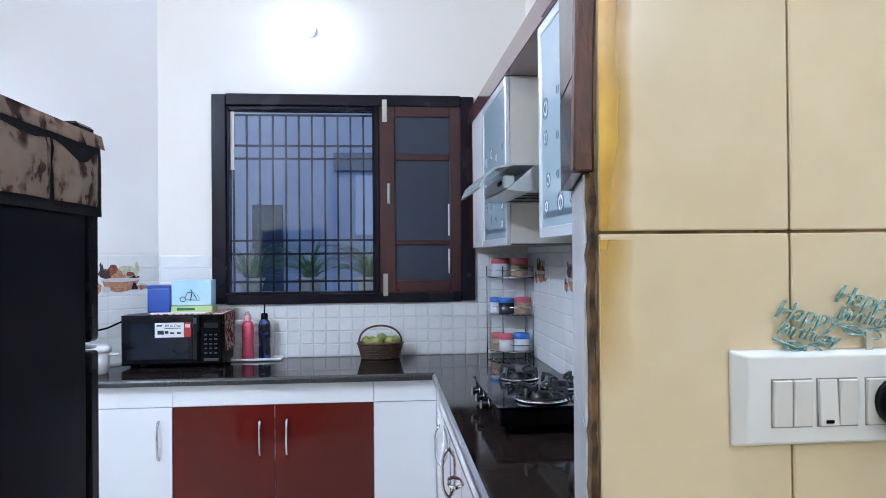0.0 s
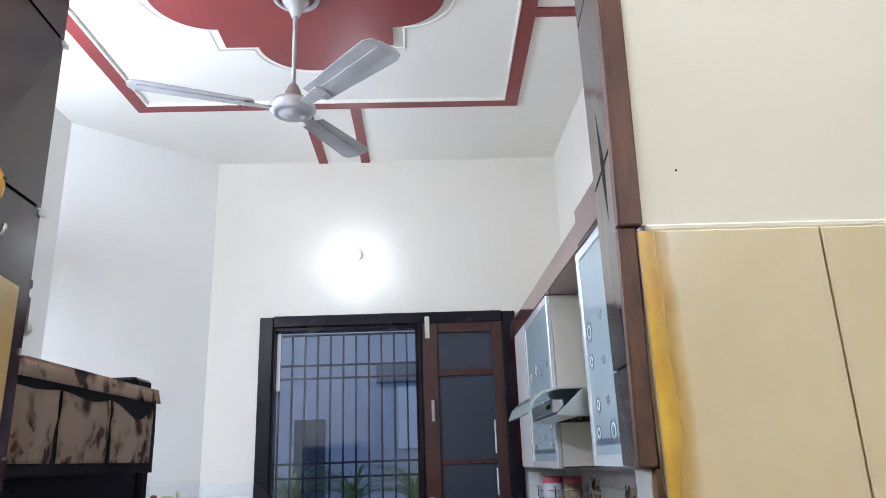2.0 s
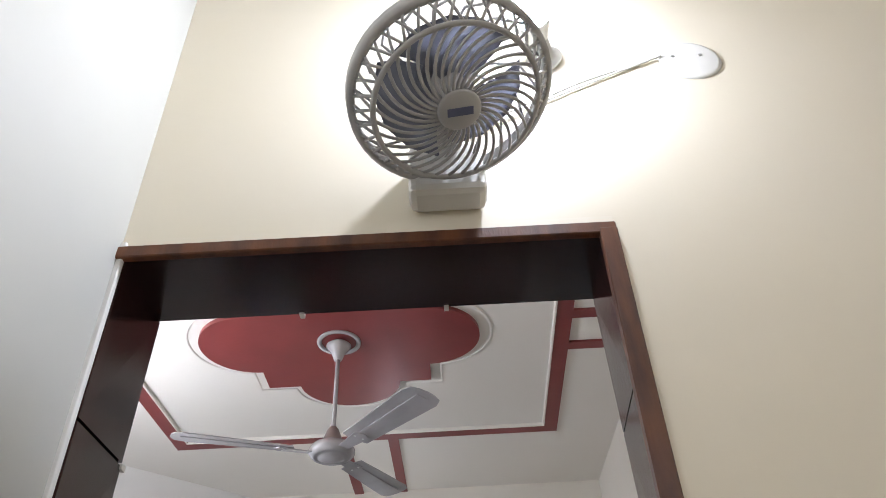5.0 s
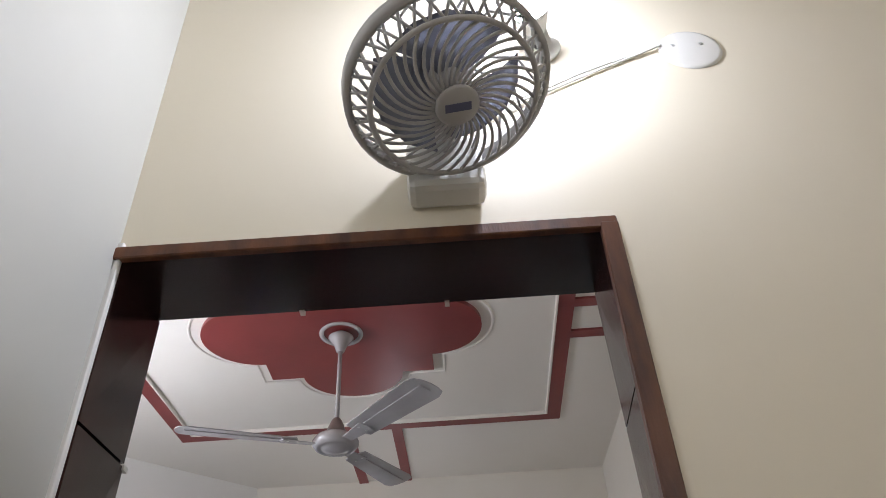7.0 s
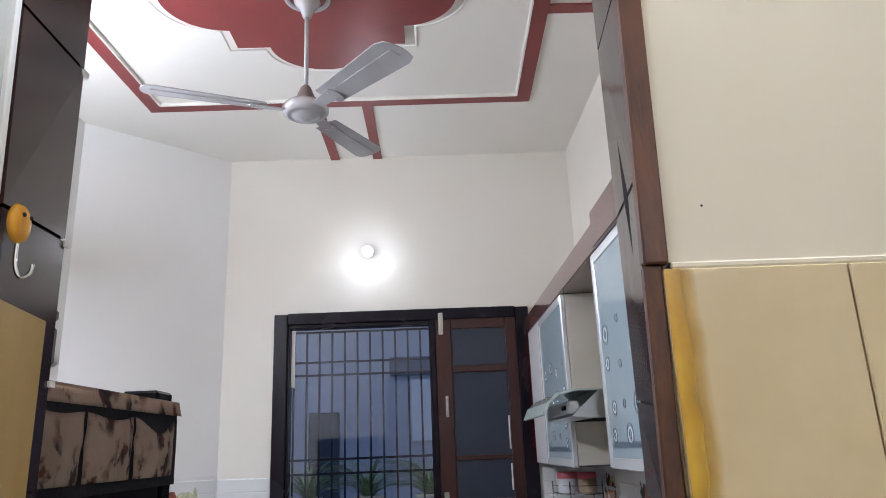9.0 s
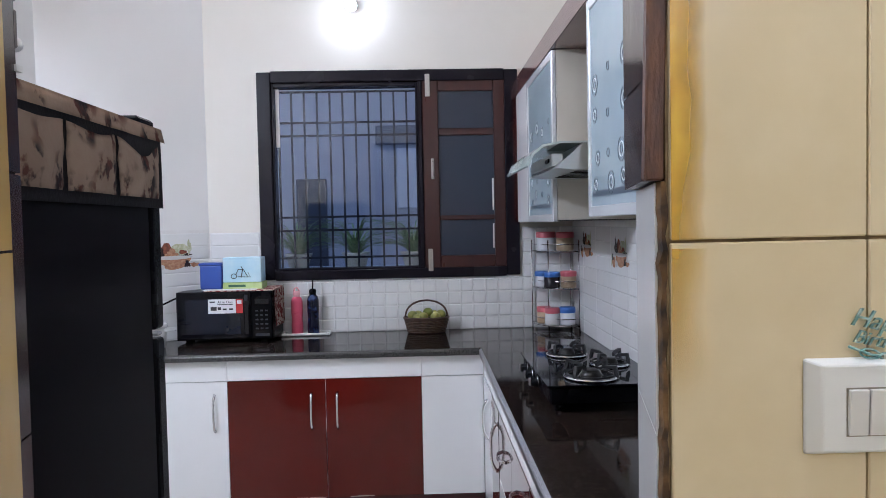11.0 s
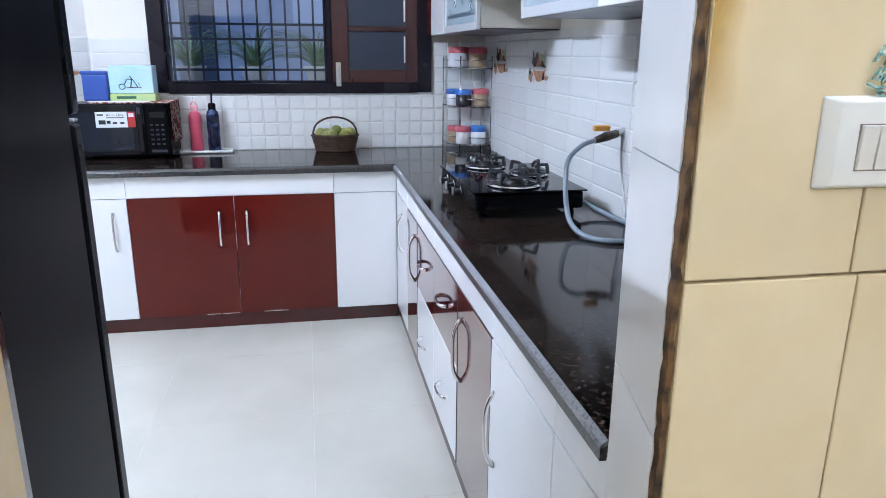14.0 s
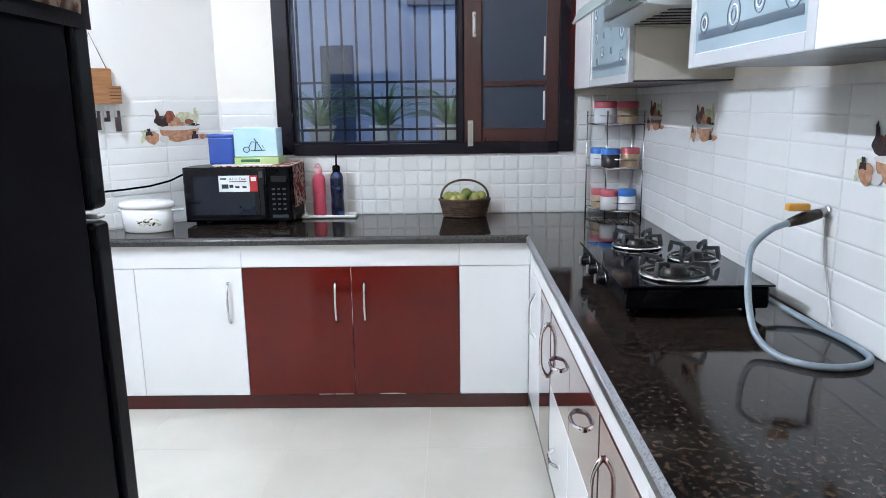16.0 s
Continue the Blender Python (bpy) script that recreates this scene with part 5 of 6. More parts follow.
# ---- gas hob ----
HX0, HX1, HY0, HY1, HZ = 0.540, 0.970, 2.495, 3.145, TOP + 0.098
hob = thing("gas_hob", (0.77, 2.86, TOP), "black glass-top gas hob with three burners", "gas hob")
part("glass_top", box((HX0, HY0, HZ - 0.007), (HX1, HY1, HZ), 0.002), M_BLACK_GLOSS, hob)
part("body", box((HX0 + 0.012, HY0 + 0.006, TOP + 0.028), (HX1 - 0.012, HY1 - 0.006, HZ - 0.0075), 0.006), M_BLACK, hob)
for x in (HX0 + 0.05, HX1 - 0.05):
    for y in (HY0 + 0.05, HY1 - 0.05):
        part("foot", lathe(bmesh.new(), [(0, 0), (0.020, 0), (0.017, 0.03), (0, 0.03)], (x, y, TOP), 12), M_BLACK, hob)
for i in range(3):
    y = 2.74 + 0.13 * i
    m = Matrix.Translation((HX0 + 0.012, y, TOP + 0.058)) @ pose(0, 0, 0, 0, -90, 0)
    k = part("knob", lathe(bmesh.new(), [(0, 0), (0.024, 0), (0.024, 0.006), (0.018, 0.010), (0.016, 0.030), (0, 0.032)], m=m, seg=18), M_BLACK, hob)
    part("knob_ring", lathe(bmesh.new(), [(0.0245, 0.001), (0.0265, 0.004), (0.0245, 0.007)], m=m, seg=18), M_CHROME, k)
    part("knob_grip", box((HX0 - 0.026, y - 0.004, TOP + 0.044), (HX0 - 0.016, y + 0.004, TOP + 0.074), 0.002), M_STEEL, k)
M_BURNER = mat("burner_alloy", (0.055, 0.053, 0.05), 0.4, 0.7, color2=(0.03, 0.028, 0.026), scale=30)
M_CAST = mat("black_cast_iron", (0.010, 0.010, 0.011), 0.45, bump=0.1)


def burner(x, y, s):
    b = part("burner", lathe(bmesh.new(), [(0.040 * s, 0), (0.042 * s, 0.012), (0.036 * s, 0.018), (0.034 * s, 0.026), (0.018 * s, 0.029), (0, 0.029)], (x, y, HZ), 24), M_BURNER, hob, "grey alloy burner")
    part("drip_ring", lathe(bmesh.new(), [(0.098 * s, 0.0005), (0.104 * s, 0.006), (0.098 * s, 0.012), (0.086 * s, 0.006), (0.060 * s, 0.003), (0.044 * s, 0.003)], (x, y, HZ), 32), M_CHROME, b, "chrome drip ring")
    for q in range(4):
        a = radians(45 + 90 * q)
        c, s2 = math.cos(a), math.sin(a)
        bm = bmesh.new()
        prof = [(0.040, 0.030), (0.052, 0.040), (0.094, 0.044), (0.100, 0.020), (0.112, 0.012), (0.112, 0.030), (0.104, 0.056), (0.060, 0.052), (0.036, 0.042)]
        m = Matrix(((c * s, 0, -s2, x), (s2 * s, 0, c, y), (0, 1, 0, HZ), (0, 0, 0, 1)))
        prism(bm, [(p0, p1) for p0, p1 in prof], -0.0055, 0.0055, m)
        part("pan_support", bm, M_CAST, b)
    part("support_ring", tube(bmesh.new(), [(x + 0.088 * s * math.cos(2 * math.pi * q / 24), y + 0.088 * s * math.sin(2 * math.pi * q / 24), HZ + 0.014) for q in range(24)], 0.004, 6, True), M_CAST, b)


burner(0.725, 3.045, 0.85)
burner(0.725, 2.615, 1.0)
burner(0.850, 2.825, 0.78)

# ---- gas tap and hose ----
tap = thing("gas_tap", (RIGHT, 2.46, 1.175), "brass gas tap with yellow lever on the tiled wall", "gas tap")
M_BRASS = mat("dull_brass", (0.07, 0.055, 0.04), 0.4, 0.7, color2=(0.03, 0.025, 0.02), scale=40)
M_YELLOW = mat("amber_plastic", (0.65, 0.30, 0.03), 0.4)
part("wall_elbow", tube(bmesh.new(), [(RIGHT - 0.002, 2.46, 1.185), (RIGHT - 0.020, 2.46, 1.185), (RIGHT - 0.035, 2.455, 1.18)], 0.013, 10), M_STEEL, tap)
part("valve_body", tube(bmesh.new(), [(RIGHT - 0.03, 2.457, 1.181), (RIGHT - 0.075, 2.447, 1.172), (RIGHT - 0.12, 2.437, 1.160)], [0.014, 0.017, 0.011], 10), M_BRASS, tap)
part("lever", bx(bmesh.new(), (RIGHT - 0.125, 2.430, 1.192), (RIGHT - 0.066, 2.455, 1.212), 0.004), M_YELLOW, tap, "amber yellow lever")
part("flange", lathe(bmesh.new(), [(0, 0), (0.020, 0), (0.018, 0.006), (0, 0.006)], m=Matrix.Translation((RIGHT - 0.006, 2.46, 1.185)) @ pose(0, 0, 0, 0, -90, 0), seg=16), M_STEEL, tap)
M_HOSE = mat("grey_blue_hose", (0.26, 0.31, 0.35), 0.32, color2=(0.22, 0.27, 0.31), scale=20)


def smooth_path(pts, n=8):
    pts = [Vector(p) for p in pts]
    out = []
    for i in range(len(pts) - 1):
        p0, p1, p2, p3 = pts[max(i - 1, 0)], pts[i], pts[i + 1], pts[min(i + 2, len(pts) - 1)]
        for k in range(n):
            t = k / n
            out.append(0.5 * ((2 * p1) + (p2 - p0) * t + (2 * p0 - 5 * p1 + 4 * p2 - p3) * t * t + (3 * p1 - p0 - 3 * p2 + p3) * t ** 3))
    return out + [pts[-1]]


hose_pts = [(RIGHT - 0.115, 2.438, 1.161), (0.905, 2.41, 1.148), (0.848, 2.385, 1.105), (0.828, 2.35, 1.045), (0.818, 2.31, 0.975), (0.815, 2.25, 0.915), (0.835, 2.175, TOP + 0.012), (0.89, 2.112, TOP + 0.0085), (0.975, 2.105, TOP + 0.0085), (1.043, 2.155, TOP + 0.0085), (1.058, 2.26, TOP + 0.0085), (1.045, 2.38, TOP + 0.0085), (1.008, 2.48, TOP + 0.025), (0.962, 2.56, TOP + 0.05)]
tagged(part("gas_hose", tube(bmesh.new(), smooth_path(hose_pts), 0.0085, 10), M_HOSE), "grey-blue rubber gas hose looped on the worktop", "hose")
tagged(part("thin_tube", tube(bmesh.new(), smooth_path([(RIGHT - 0.012, 2.455, 1.17), (RIGHT - 0.012, 2.45, 1.09), (RIGHT - 0.013, 2.42, 1.0), (RIGHT - 0.02, 2.36, TOP + 0.02)]), 0.0025, 6), M_STEEL), "thin grey wire hanging below the gas tap", "wire")

# ---- cooker hood ----
hood = thing("cooker_hood", (0.8, 2.88, 1.74), "steel cooker hood with a curved glass visor", "cooker hood")
HY_0, HY_1 = 2.595, 3.17
part("body", prism(bmesh.new(), [(0.60, 1.742), (0.66, 1.736), (RIGHT - 0.004, 1.736), (RIGHT - 0.004, 1.83), (0.70, 1.83)], -HY_1, -HY_0, Matrix(((1, 0, 0, 0), (0, 0, -1, 0), (0, 1, 0, 0), (0, 0, 0, 1)))), M_STEEL, hood)
M_VISOR = mat("pale_green_glass", (0.66, 0.74, 0.70), 0.08, trans=0.25)
vis = bmesh.new()
outl = [(0.72, 1.838), (0.62, 1.838), (0.555, 1.826), (0.517, 1.795), (0.498, 1.752), (0.504, 1.748), (0.524, 1.790), (0.560, 1.819), (0.62, 1.831), (0.72, 1.831)]
prism(vis, outl, -HY_1, -HY_0, Matrix(((1, 0, 0, 0), (0, 0, -1, 0), (0, 1, 0, 0), (0, 0, 0, 1))))
part("visor", vis, M_VISOR, hood, "pale green curved glass visor")
part("control_strip", box((0.597, HY_0 + 0.05, 1.752), (0.640, HY_1 - 0.05, 1.800), 0.004), M_ALU, hood)
part("button", box((0.592, HY_0 + 0.09, 1.768), (0.600, HY_0 + 0.16, 1.784), 0.003), M_BLACK, hood)
for i in range(6):
    y = HY_0 + 0.08 + 0.075 * i
    part("filter_slot", box((0.69, y, 1.7335), (0.98, y + 0.02, 1.7365)), M_BLACK, hood)
part("duct", box((0.84, 2.78, 1.83), (RIGHT - 0.004, 3.0, wc1), 0.004), M_ALU, hood)

# ---- ceiling fan ----
FCX, FCY, FZ = -0.380, 2.706, 3.023
cf = thing("ceiling_fan", (FCX, FCY, CEIL), "dusty white three-blade ceiling fan on a long rod", "ceiling fan")
part("canopy", lathe(bmesh.new(), [(0.030, CEIL - 0.022 - FZ), (0.048, CEIL - 0.036 - FZ), (0.058, CEIL - 0.045 - FZ), (0.048, CEIL - 0.06 - FZ), (0.030, CEIL - 0.085 - FZ), (0.018, CEIL - 0.12 - FZ), (0, CEIL - 0.12 - FZ)], (FCX, FCY, FZ), 24), M_FAN_WHITE, cf)
part("ceiling_disc", lathe(bmesh.new(), [(0, CEIL - 0.016 - FZ), (0.098, CEIL - 0.018 - FZ), (0.102, CEIL - 0.024 - FZ), (0.100, CEIL - 0.029 - FZ), (0.082, CEIL - 0.029 - FZ), (0.080, CEIL - 0.021 - FZ), (0, CEIL - 0.021 - FZ)], (FCX, FCY, FZ), 28), M_FAN_WHITE, cf, "white ceiling rose disc")
part("rod", tube(bmesh.new(), [(FCX, FCY, FZ + 0.06), (FCX, FCY, CEIL - 0.02)], 0.010, 10), M_FAN_WHITE, cf)
part("rod_cup", lathe(bmesh.new(), [(0.014, 0.115), (0.022, 0.105), (0.040, 0.06), (0.046, 0.035), (0, 0.035)], (FCX, FCY, FZ), 20), M_FAN_BROWN, cf, "grey-brown rod cup")
part("motor", lathe(bmesh.new(), [(0, 0.042), (0.050, 0.040), (0.082, 0.028), (0.096, 0.010), (0.096, -0.004), (0.085, -0.018), (0.070, -0.024), (0.064, -0.020), (0.050, -0.028), (0.020, -0.034), (0, -0.034)], (FCX, FCY, FZ), 32), M_FAN_WHITE, cf)
for a, droop, pitch, wide in ((-48.5, 1, -5, 1.2), (69, -5, -9, 1.0), (203, 1, -12, 1.0)):
    m = Matrix.Translation((FCX, FCY, FZ)) @ pose(0, 0, 0, 0, 0, a) @ pose(0, 0, 0, 0, droop, 0) @ pose(0, 0, 0, pitch, 0, 0) @ Matrix.Diagonal((1, wide, 1, 1))
    bm = bmesh.new()
    out = [(0.17, -0.050), (0.585, -0.068), (0.620, -0.056), (0.632, -0.030), (0.636, 0.0), (0.632, 0.030), (0.620, 0.056), (0.585, 0.068), (0.17, 0.050), (0.155, 0.0)]
    prism(bm, out, -0.002, 0.002, m)
    bl = part("blade", bm, M_FAN_WHITE, cf)
    bm = bmesh.new()
    prism(bm, [(0.22, -0.016), (0.60, -0.020), (0.60, 0.020), (0.22, 0.016)], -0.0052, -0.002, m)
    part("rib", bm, M_FAN_WHITE, bl)
    bm = bmesh.new()
    prism(bm, [(0.080, -0.018), (0.22, -0.030), (0.235, 0.0), (0.22, 0.030), (0.080, 0.018)], -0.009, -0.005, m)
    part("blade_arm", bm, M_FAN_WHITE, bl)
    for q in (-0.016, 0.016):
        part("screw", lathe(bmesh.new(), [(0, -0.011), (0.005, -0.010), (0.005, -0.008)], m=m @ Matrix.Translation((0.20, q, 0)), seg=8), M_STEEL, bl)

# ---- wall fan over the doorway ----
wf = thing("wall_fan", (0.125, NEAR, 2.50), "small grey wall fan tilted downwards over the doorway", "wall fan")
WC = Vector((0.138, 0.578, 2.548))
WN = Vector((0.20, -0.13, -0.96)).normalized()
wm = Matrix.Translation(WC) @ WN.to_track_quat("Z", "Y").to_matrix().to_4x4()


def ring(r, z, th, seg=48, sec=8):
    return tube(bmesh.new(), [wm @ Vector((r * math.cos(2 * math.pi * q / seg), r * math.sin(2 * math.pi * q / seg), z)) for q in range(seg)], th, sec, True)


part("outer_ring", lathe(bmesh.new(), [(0.136, -0.014), (0.146, -0.012), (0.147, 0.010), (0.141, 0.014), (0.136, 0.012), (0.136, -0.014)], m=wm, seg=48), M_GREY_PLASTIC, wf)
part("front_ring", ring(0.116, 0.040, 0.0042), M_GREY_PLASTIC, wf)
part("hub_cap", lathe(bmesh.new(), [(0.030, 0.046), (0.031, 0.052), (0.028, 0.056), (0, 0.057)], m=wm, seg=24), M_GREY_PLASTIC, wf)
M_MARK = mat("blue_grey_mark", (0.12, 0.13, 0.22), 0.4)
bm = bmesh.new()
bx(bm, (-0.018, -0.006, 0.0568), (0.018, 0.006, 0.0578))
across = wm.to_3x3().inverted() @ Vector((1, 0, 0))
bmesh.ops.transform(bm, matrix=wm @ Matrix.Rotation(math.atan2(across.y, across.x), 4, "Z"), verts=bm.verts)
part("badge_bar", bm, M_MARK, wf)
NSP = 36
for i in range(NSP):
    a0 = 2 * math.pi * i / NSP
    pts = []
    for k in range(9):
        s = k / 8
        r = 0.028 + (0.116 - 0.028) * s
        a = a0 - 0.75 * s ** 1.1
        pts.append(wm @ Vector((r * math.cos(a), r * math.sin(a), 0.050 - 0.010 * s)))
    part("spoke", tube(bmesh.new(), pts, 0.0026, 5), M_GREY_PLASTIC, wf)
    for sg in (1, -1):
        pts = [wm @ Vector(((0.116 + 0.022 * s) * math.cos(a0 + sg * 0.13 * s), (0.116 + 0.022 * s) * math.sin(a0 + sg * 0.13 * s), 0.040 - 0.030 * s)) for s in (0, 0.5, 1)]
        part("side_spoke", tube(bmesh.new(), pts, 0.0024, 5), M_GREY_PLASTIC, wf)
M_FANBLADE = mat("smoky_blade", (0.30, 0.315, 0.37), 0.3, color2=(0.25, 0.26, 0.31), scale=8)
for i in range(3):
    bm = bmesh.new()
    a0 = 2 * math.pi * i / 3
    cols = []
    for k in range(9):
        s = k / 8
        r = 0.022 + 0.084 * s
        half = 0.98 * (1 - 0.06 * s)
        cols.append([bm.verts.new(wm @ Vector((r * math.cos(a0 + 0.4 * s + h * half), r * math.sin(a0 + 0.4 * s + h * half), -0.012 + 0.014 * h))) for h in (-1, -0.5, 0, 0.5, 1)])
    fs = []
    for k in range(8):
        for h in range(4):
            fs.append(bm.faces.new((cols[k][h], cols[k + 1][h], cols[k + 1][h + 1], cols[k][h + 1])))
    bmesh.ops.solidify(bm, geom=fs, thickness=0.002)
    part("blade", bm, M_FANBLADE, wf, smooth=True)
part("motor_housing", lathe(bmesh.new(), [(0, 0.02), (0.022, 0.02), (0.026, -0.030), (0.050, -0.040), (0.050, -0.075), (0.030, -0.095), (0, -0.098)], m=wm, seg=24), M_GREY_PLASTIC, wf)
for i in range(16):
    a = 2 * math.pi * i / 16
    pts = [wm @ Vector((r * math.cos(a + 0.3 * q), r * math.sin(a + 0.3 * q), z)) for q, (r, z) in enumerate(((0.140, -0.008), (0.110, -0.030), (0.044, -0.040)))]
    part("rear_spoke", tube(bmesh.new(), pts, 0.0024, 5), M_GREY_PLASTIC, wf)
bm = bmesh.new()
bx(bm, (0.070, 0.700, 2.480), (0.188, NEAR - 0.0015, 2.59), 0.012, 2)
part("wall_bracket", bm, M_WHITE_PLASTIC, wf, "white plastic wall bracket")
part("bracket_arm", tube(bmesh.new(), [(0.127, 0.70, 2.575), (0.125, 0.655, 2.63), WC - WN * 0.085], [0.028, 0.022, 0.020], 12), M_WHITE_PLASTIC, wf)
for o in (0.0, 0.008):
    tagged(part("fan_cable", tube(bmesh.new(), smooth_path([(0.15, NEAR - 0.02, 2.66 + o), (0.30, NEAR - 0.006, 2.736 + o), (0.38, NEAR - 0.004, 2.778 + o * 1.4), (0.46, NEAR - 0.004, 2.818 + o * 0.8), (0.545, NEAR - 0.006, 2.858)]), 0.0022, 6), M_WHITE_PLASTIC), "thin white twin cable from the wall fan", "cable")
rp_ = thing("ceiling_rose_plate", (0.597, NEAR, 2.845), "round white junction plate on the wall", "junction plate")
pm = Matrix.Translation((0.597, NEAR - 0.0005, 2.845)) @ pose(0, 0, 0, 90, 0, 0)
part("plate", lathe(bmesh.new(), [(0, 0.0035), (0.050, 0.0035), (0.056, 0.0025), (0.058, 0)], m=pm, seg=32), M_WHITE_PLASTIC, rp_)
for dx in (-0.030, 0.022):
    part("screw", lathe(bmesh.new(), [(0, 0.0050), (0.004, 0.0045), (0.004, 0.0020)], m=pm @ Matrix.Translation((dx, 0.012, 0)), seg=8), M_STEEL, rp_)

# ---- switchboard, plug and party toppers ----
SY = NEAR - 0.010
sb = thing("switchboard", (0.595, SY, 1.363), "white modular switchboard on cream tiles", "switchboard")
def plate(bm, x0, x1, z0, z1, y0, y1, e):
    v = []
    for (a, y) in ((0.0, y0), (0.0, y0 - 0.003), (e, y1)):
        v.append([bm.verts.new((x, y, z)) for x, z in ((x0 + a, z0 + a * 0.35), (x1 - a, z0 + a * 0.35), (x1 - a, z1 - a * 0.35), (x0 + a, z1 - a * 0.35))])
    for p, q in zip(v, v[1:]):
        for k in range(4):
            bm.faces.new((p[k], p[(k + 1) % 4], q[(k + 1) % 4], q[k]))
    bm.faces.new(v[-1])
    bm.faces.new(v[0][::-1])
    bmesh.ops.recalc_face_normals(bm, faces=bm.faces)
    bmesh.ops.bevel(bm, geom=list(bm.edges), offset=0.0022, segments=2, affect="EDGES", profile=0.5)
    return bm


PX0, PX1, PZ0, PZ1 = 0.481, 0.701, 1.320, 1.413
part("plate", plate(bmesh.new(), PX0, PX1, PZ0, PZ1, SY, SY - 0.014, 0.012), M_WHITE_PLASTIC, sb)
M_ROCKER = mat("switch_rocker", (0.72, 0.70, 0.66), 0.3, color2=(0.68, 0.65, 0.60), scale=9)
M_GAP = mat("dark_gap", (0.30, 0.26, 0.20), 0.8)
for i, (x, w, tilt) in enumerate(((0.5165, 0.0198, 3), (0.5367, 0.0198, 3), (0.5625, 0.0200, -4), (0.5830, 0.0198, 3), (0.6120, 0.044, 0))):
    part("switch_gap", box((x - 0.0006, SY - 0.0146, 1.3395), (x + w + 0.0006, SY - 0.0136, 1.3865)), M_GAP, sb)
    bm = box((x + 0.0004, -0.0022, -0.0222), (x + w - 0.0004, 0.0022, 0.0222), 0.0008)
    bmesh.ops.transform(bm, matrix=Matrix.Translation((0, SY - 0.0160, 1.363)) @ pose(0, 0, 0, tilt, 0, 0), verts=bm.verts)
    part("switch" if i < 4 else "socket", bm, M_ROCKER, sb)
part("indicator", box((0.5680, SY - 0.0205, 1.3435), (0.5765, SY - 0.0165, 1.3470), 0.0008), M_BLACK, sb)
plug = thing("plug", (0.645, SY - 0.02, 1.363), "black three-pin plug in the switchboard socket", "plug")
part("body", lathe(bmesh.new(), [(0, 0), (0.024, 0), (0.025, 0.010), (0.021, 0.026), (0.012, 0.032), (0, 0.032)], m=Matrix.Translation((0.642, SY - 0.0185, 1.363)) @ pose(0, 0, 0, 90, 0, 0), seg=20), M_BLACK, plug)
part("cable_neck", tube(bmesh.new(), [(0.642, SY - 0.034, 1.358), (0.653, SY - 0.034, 1.335), (0.653, SY - 0.032, 1.318)], [0.012, 0.009, 0.0055], 10), M_BLACK, plug)
part("cord", tube(bmesh.new(), smooth_path([(0.653, SY - 0.032, 1.322), (0.653, SY - 0.028, 1.285), (0.642, SY - 0.022, 1.25), (0.638, SY - 0.018, 1.215), (0.645, SY - 0.018, 1.185), (0.665, SY - 0.020, 1.172), (0.71, SY - 0.022, 1.180), (0.76, SY - 0.02, 1.21)]), 0.0042, 8), M_BLACK, plug, "black rubber cord")
M_GLITTER = mat("aqua_glitter", (0.22, 0.42, 0.42), 0.2, 0.6, color2=(0.45, 0.62, 0.60), scale=160, detail=1, lo=0.45, hi=0.55)
for x, z, tilt in ((0.523, 1.444, -12), (0.585, 1.458, -12)):
    t = thing("cake_topper", (x + 0.03, SY - 0.006, z), "aqua glitter cake topper stuck behind the switchboard", "cake topper", "cake toppers")
    m0 = Matrix.Translation((x, SY - 0.006, z)) @ pose(0, 0, 0, 90, 0, 0) @ pose(0, 0, 0, 0, 0, tilt)
    part("lettering", text_mesh("Happy", 0.026, m0 @ Matrix.Translation((0.0, 0.002, 0)), 0.0012, 0.35), M_GLITTER, t)
    part("lettering", text_mesh("Birthday", 0.019, m0 @ Matrix.Translation((0.006, -0.014, 0)), 0.0012, 0.35), M_GLITTER, t)
    bm = bmesh.new()
    for sg in (-1, 1):
        tube(bm, [m0 @ Vector((0.036 + sg * 0.010 + 0.010 * math.cos(q), -0.022 + 0.0045 * math.sin(q), 0)) for q in [2 * math.pi * k / 12 for k in range(12)]], 0.0012, 5, True)
    tube(bm, [m0 @ Vector((0.004, -0.019, 0)), m0 @ Vector((0.030, -0.023, 0)), m0 @ Vector((0.066, -0.010, 0))], 0.0015, 5)
    part("ribbon", bm, M_GLITTER, t)
    part("stick", box((x + 0.034, SY - 0.007, 1.405), (x + 0.041, SY - 0.005, z - 0.026)), mat("clear_stick", (0.55, 0.52, 0.42), 0.3), t)

# ---- smiley hook on the lining, key rack on the diagonal wall ----
hk = thing("wall_hook", (-0.355, 0.79, 1.915), "round yellow smiley hook on the dark lining", "hook")
hm = Matrix.Translation((-0.348, 0.795, 1.925)) @ pose(0, 0, 0, 0, 90, 0) @ Matrix.Diagonal((1, 0.85, 1, 1))
part("disc", lathe(bmesh.new(), [(0, 0.012), (0.012, 0.011), (0.020, 0.007), (0.0225, 0.002), (0.021, 0)], m=hm, seg=28), mat("yellow_plastic", (0.72, 0.34, 0.02), 0.2), hk, "yellow disc with a simple smile")
for y, z in ((0.789, 1.933), (0.802, 1.933)):
    bm = bmesh.new()
    bmesh.ops.create_uvsphere(bm, u_segments=8, v_segments=6, radius=0.0026, matrix=Matrix.Translation((-0.3365, y, z)))
    part("eye_dot", bm, M_INK, hk)
part("smile", tube(bmesh.new(), [(-0.3375 - 0.001 * abs(q - 4) * 0.3, 0.7955 + 0.011 * math.sin(radians(-60 + 15 * q)), 1.922 - 0.008 * math.cos(radians(-60 + 15 * q)) + 0.002) for q in range(9)], 0.0010, 5), M_INK, hk)
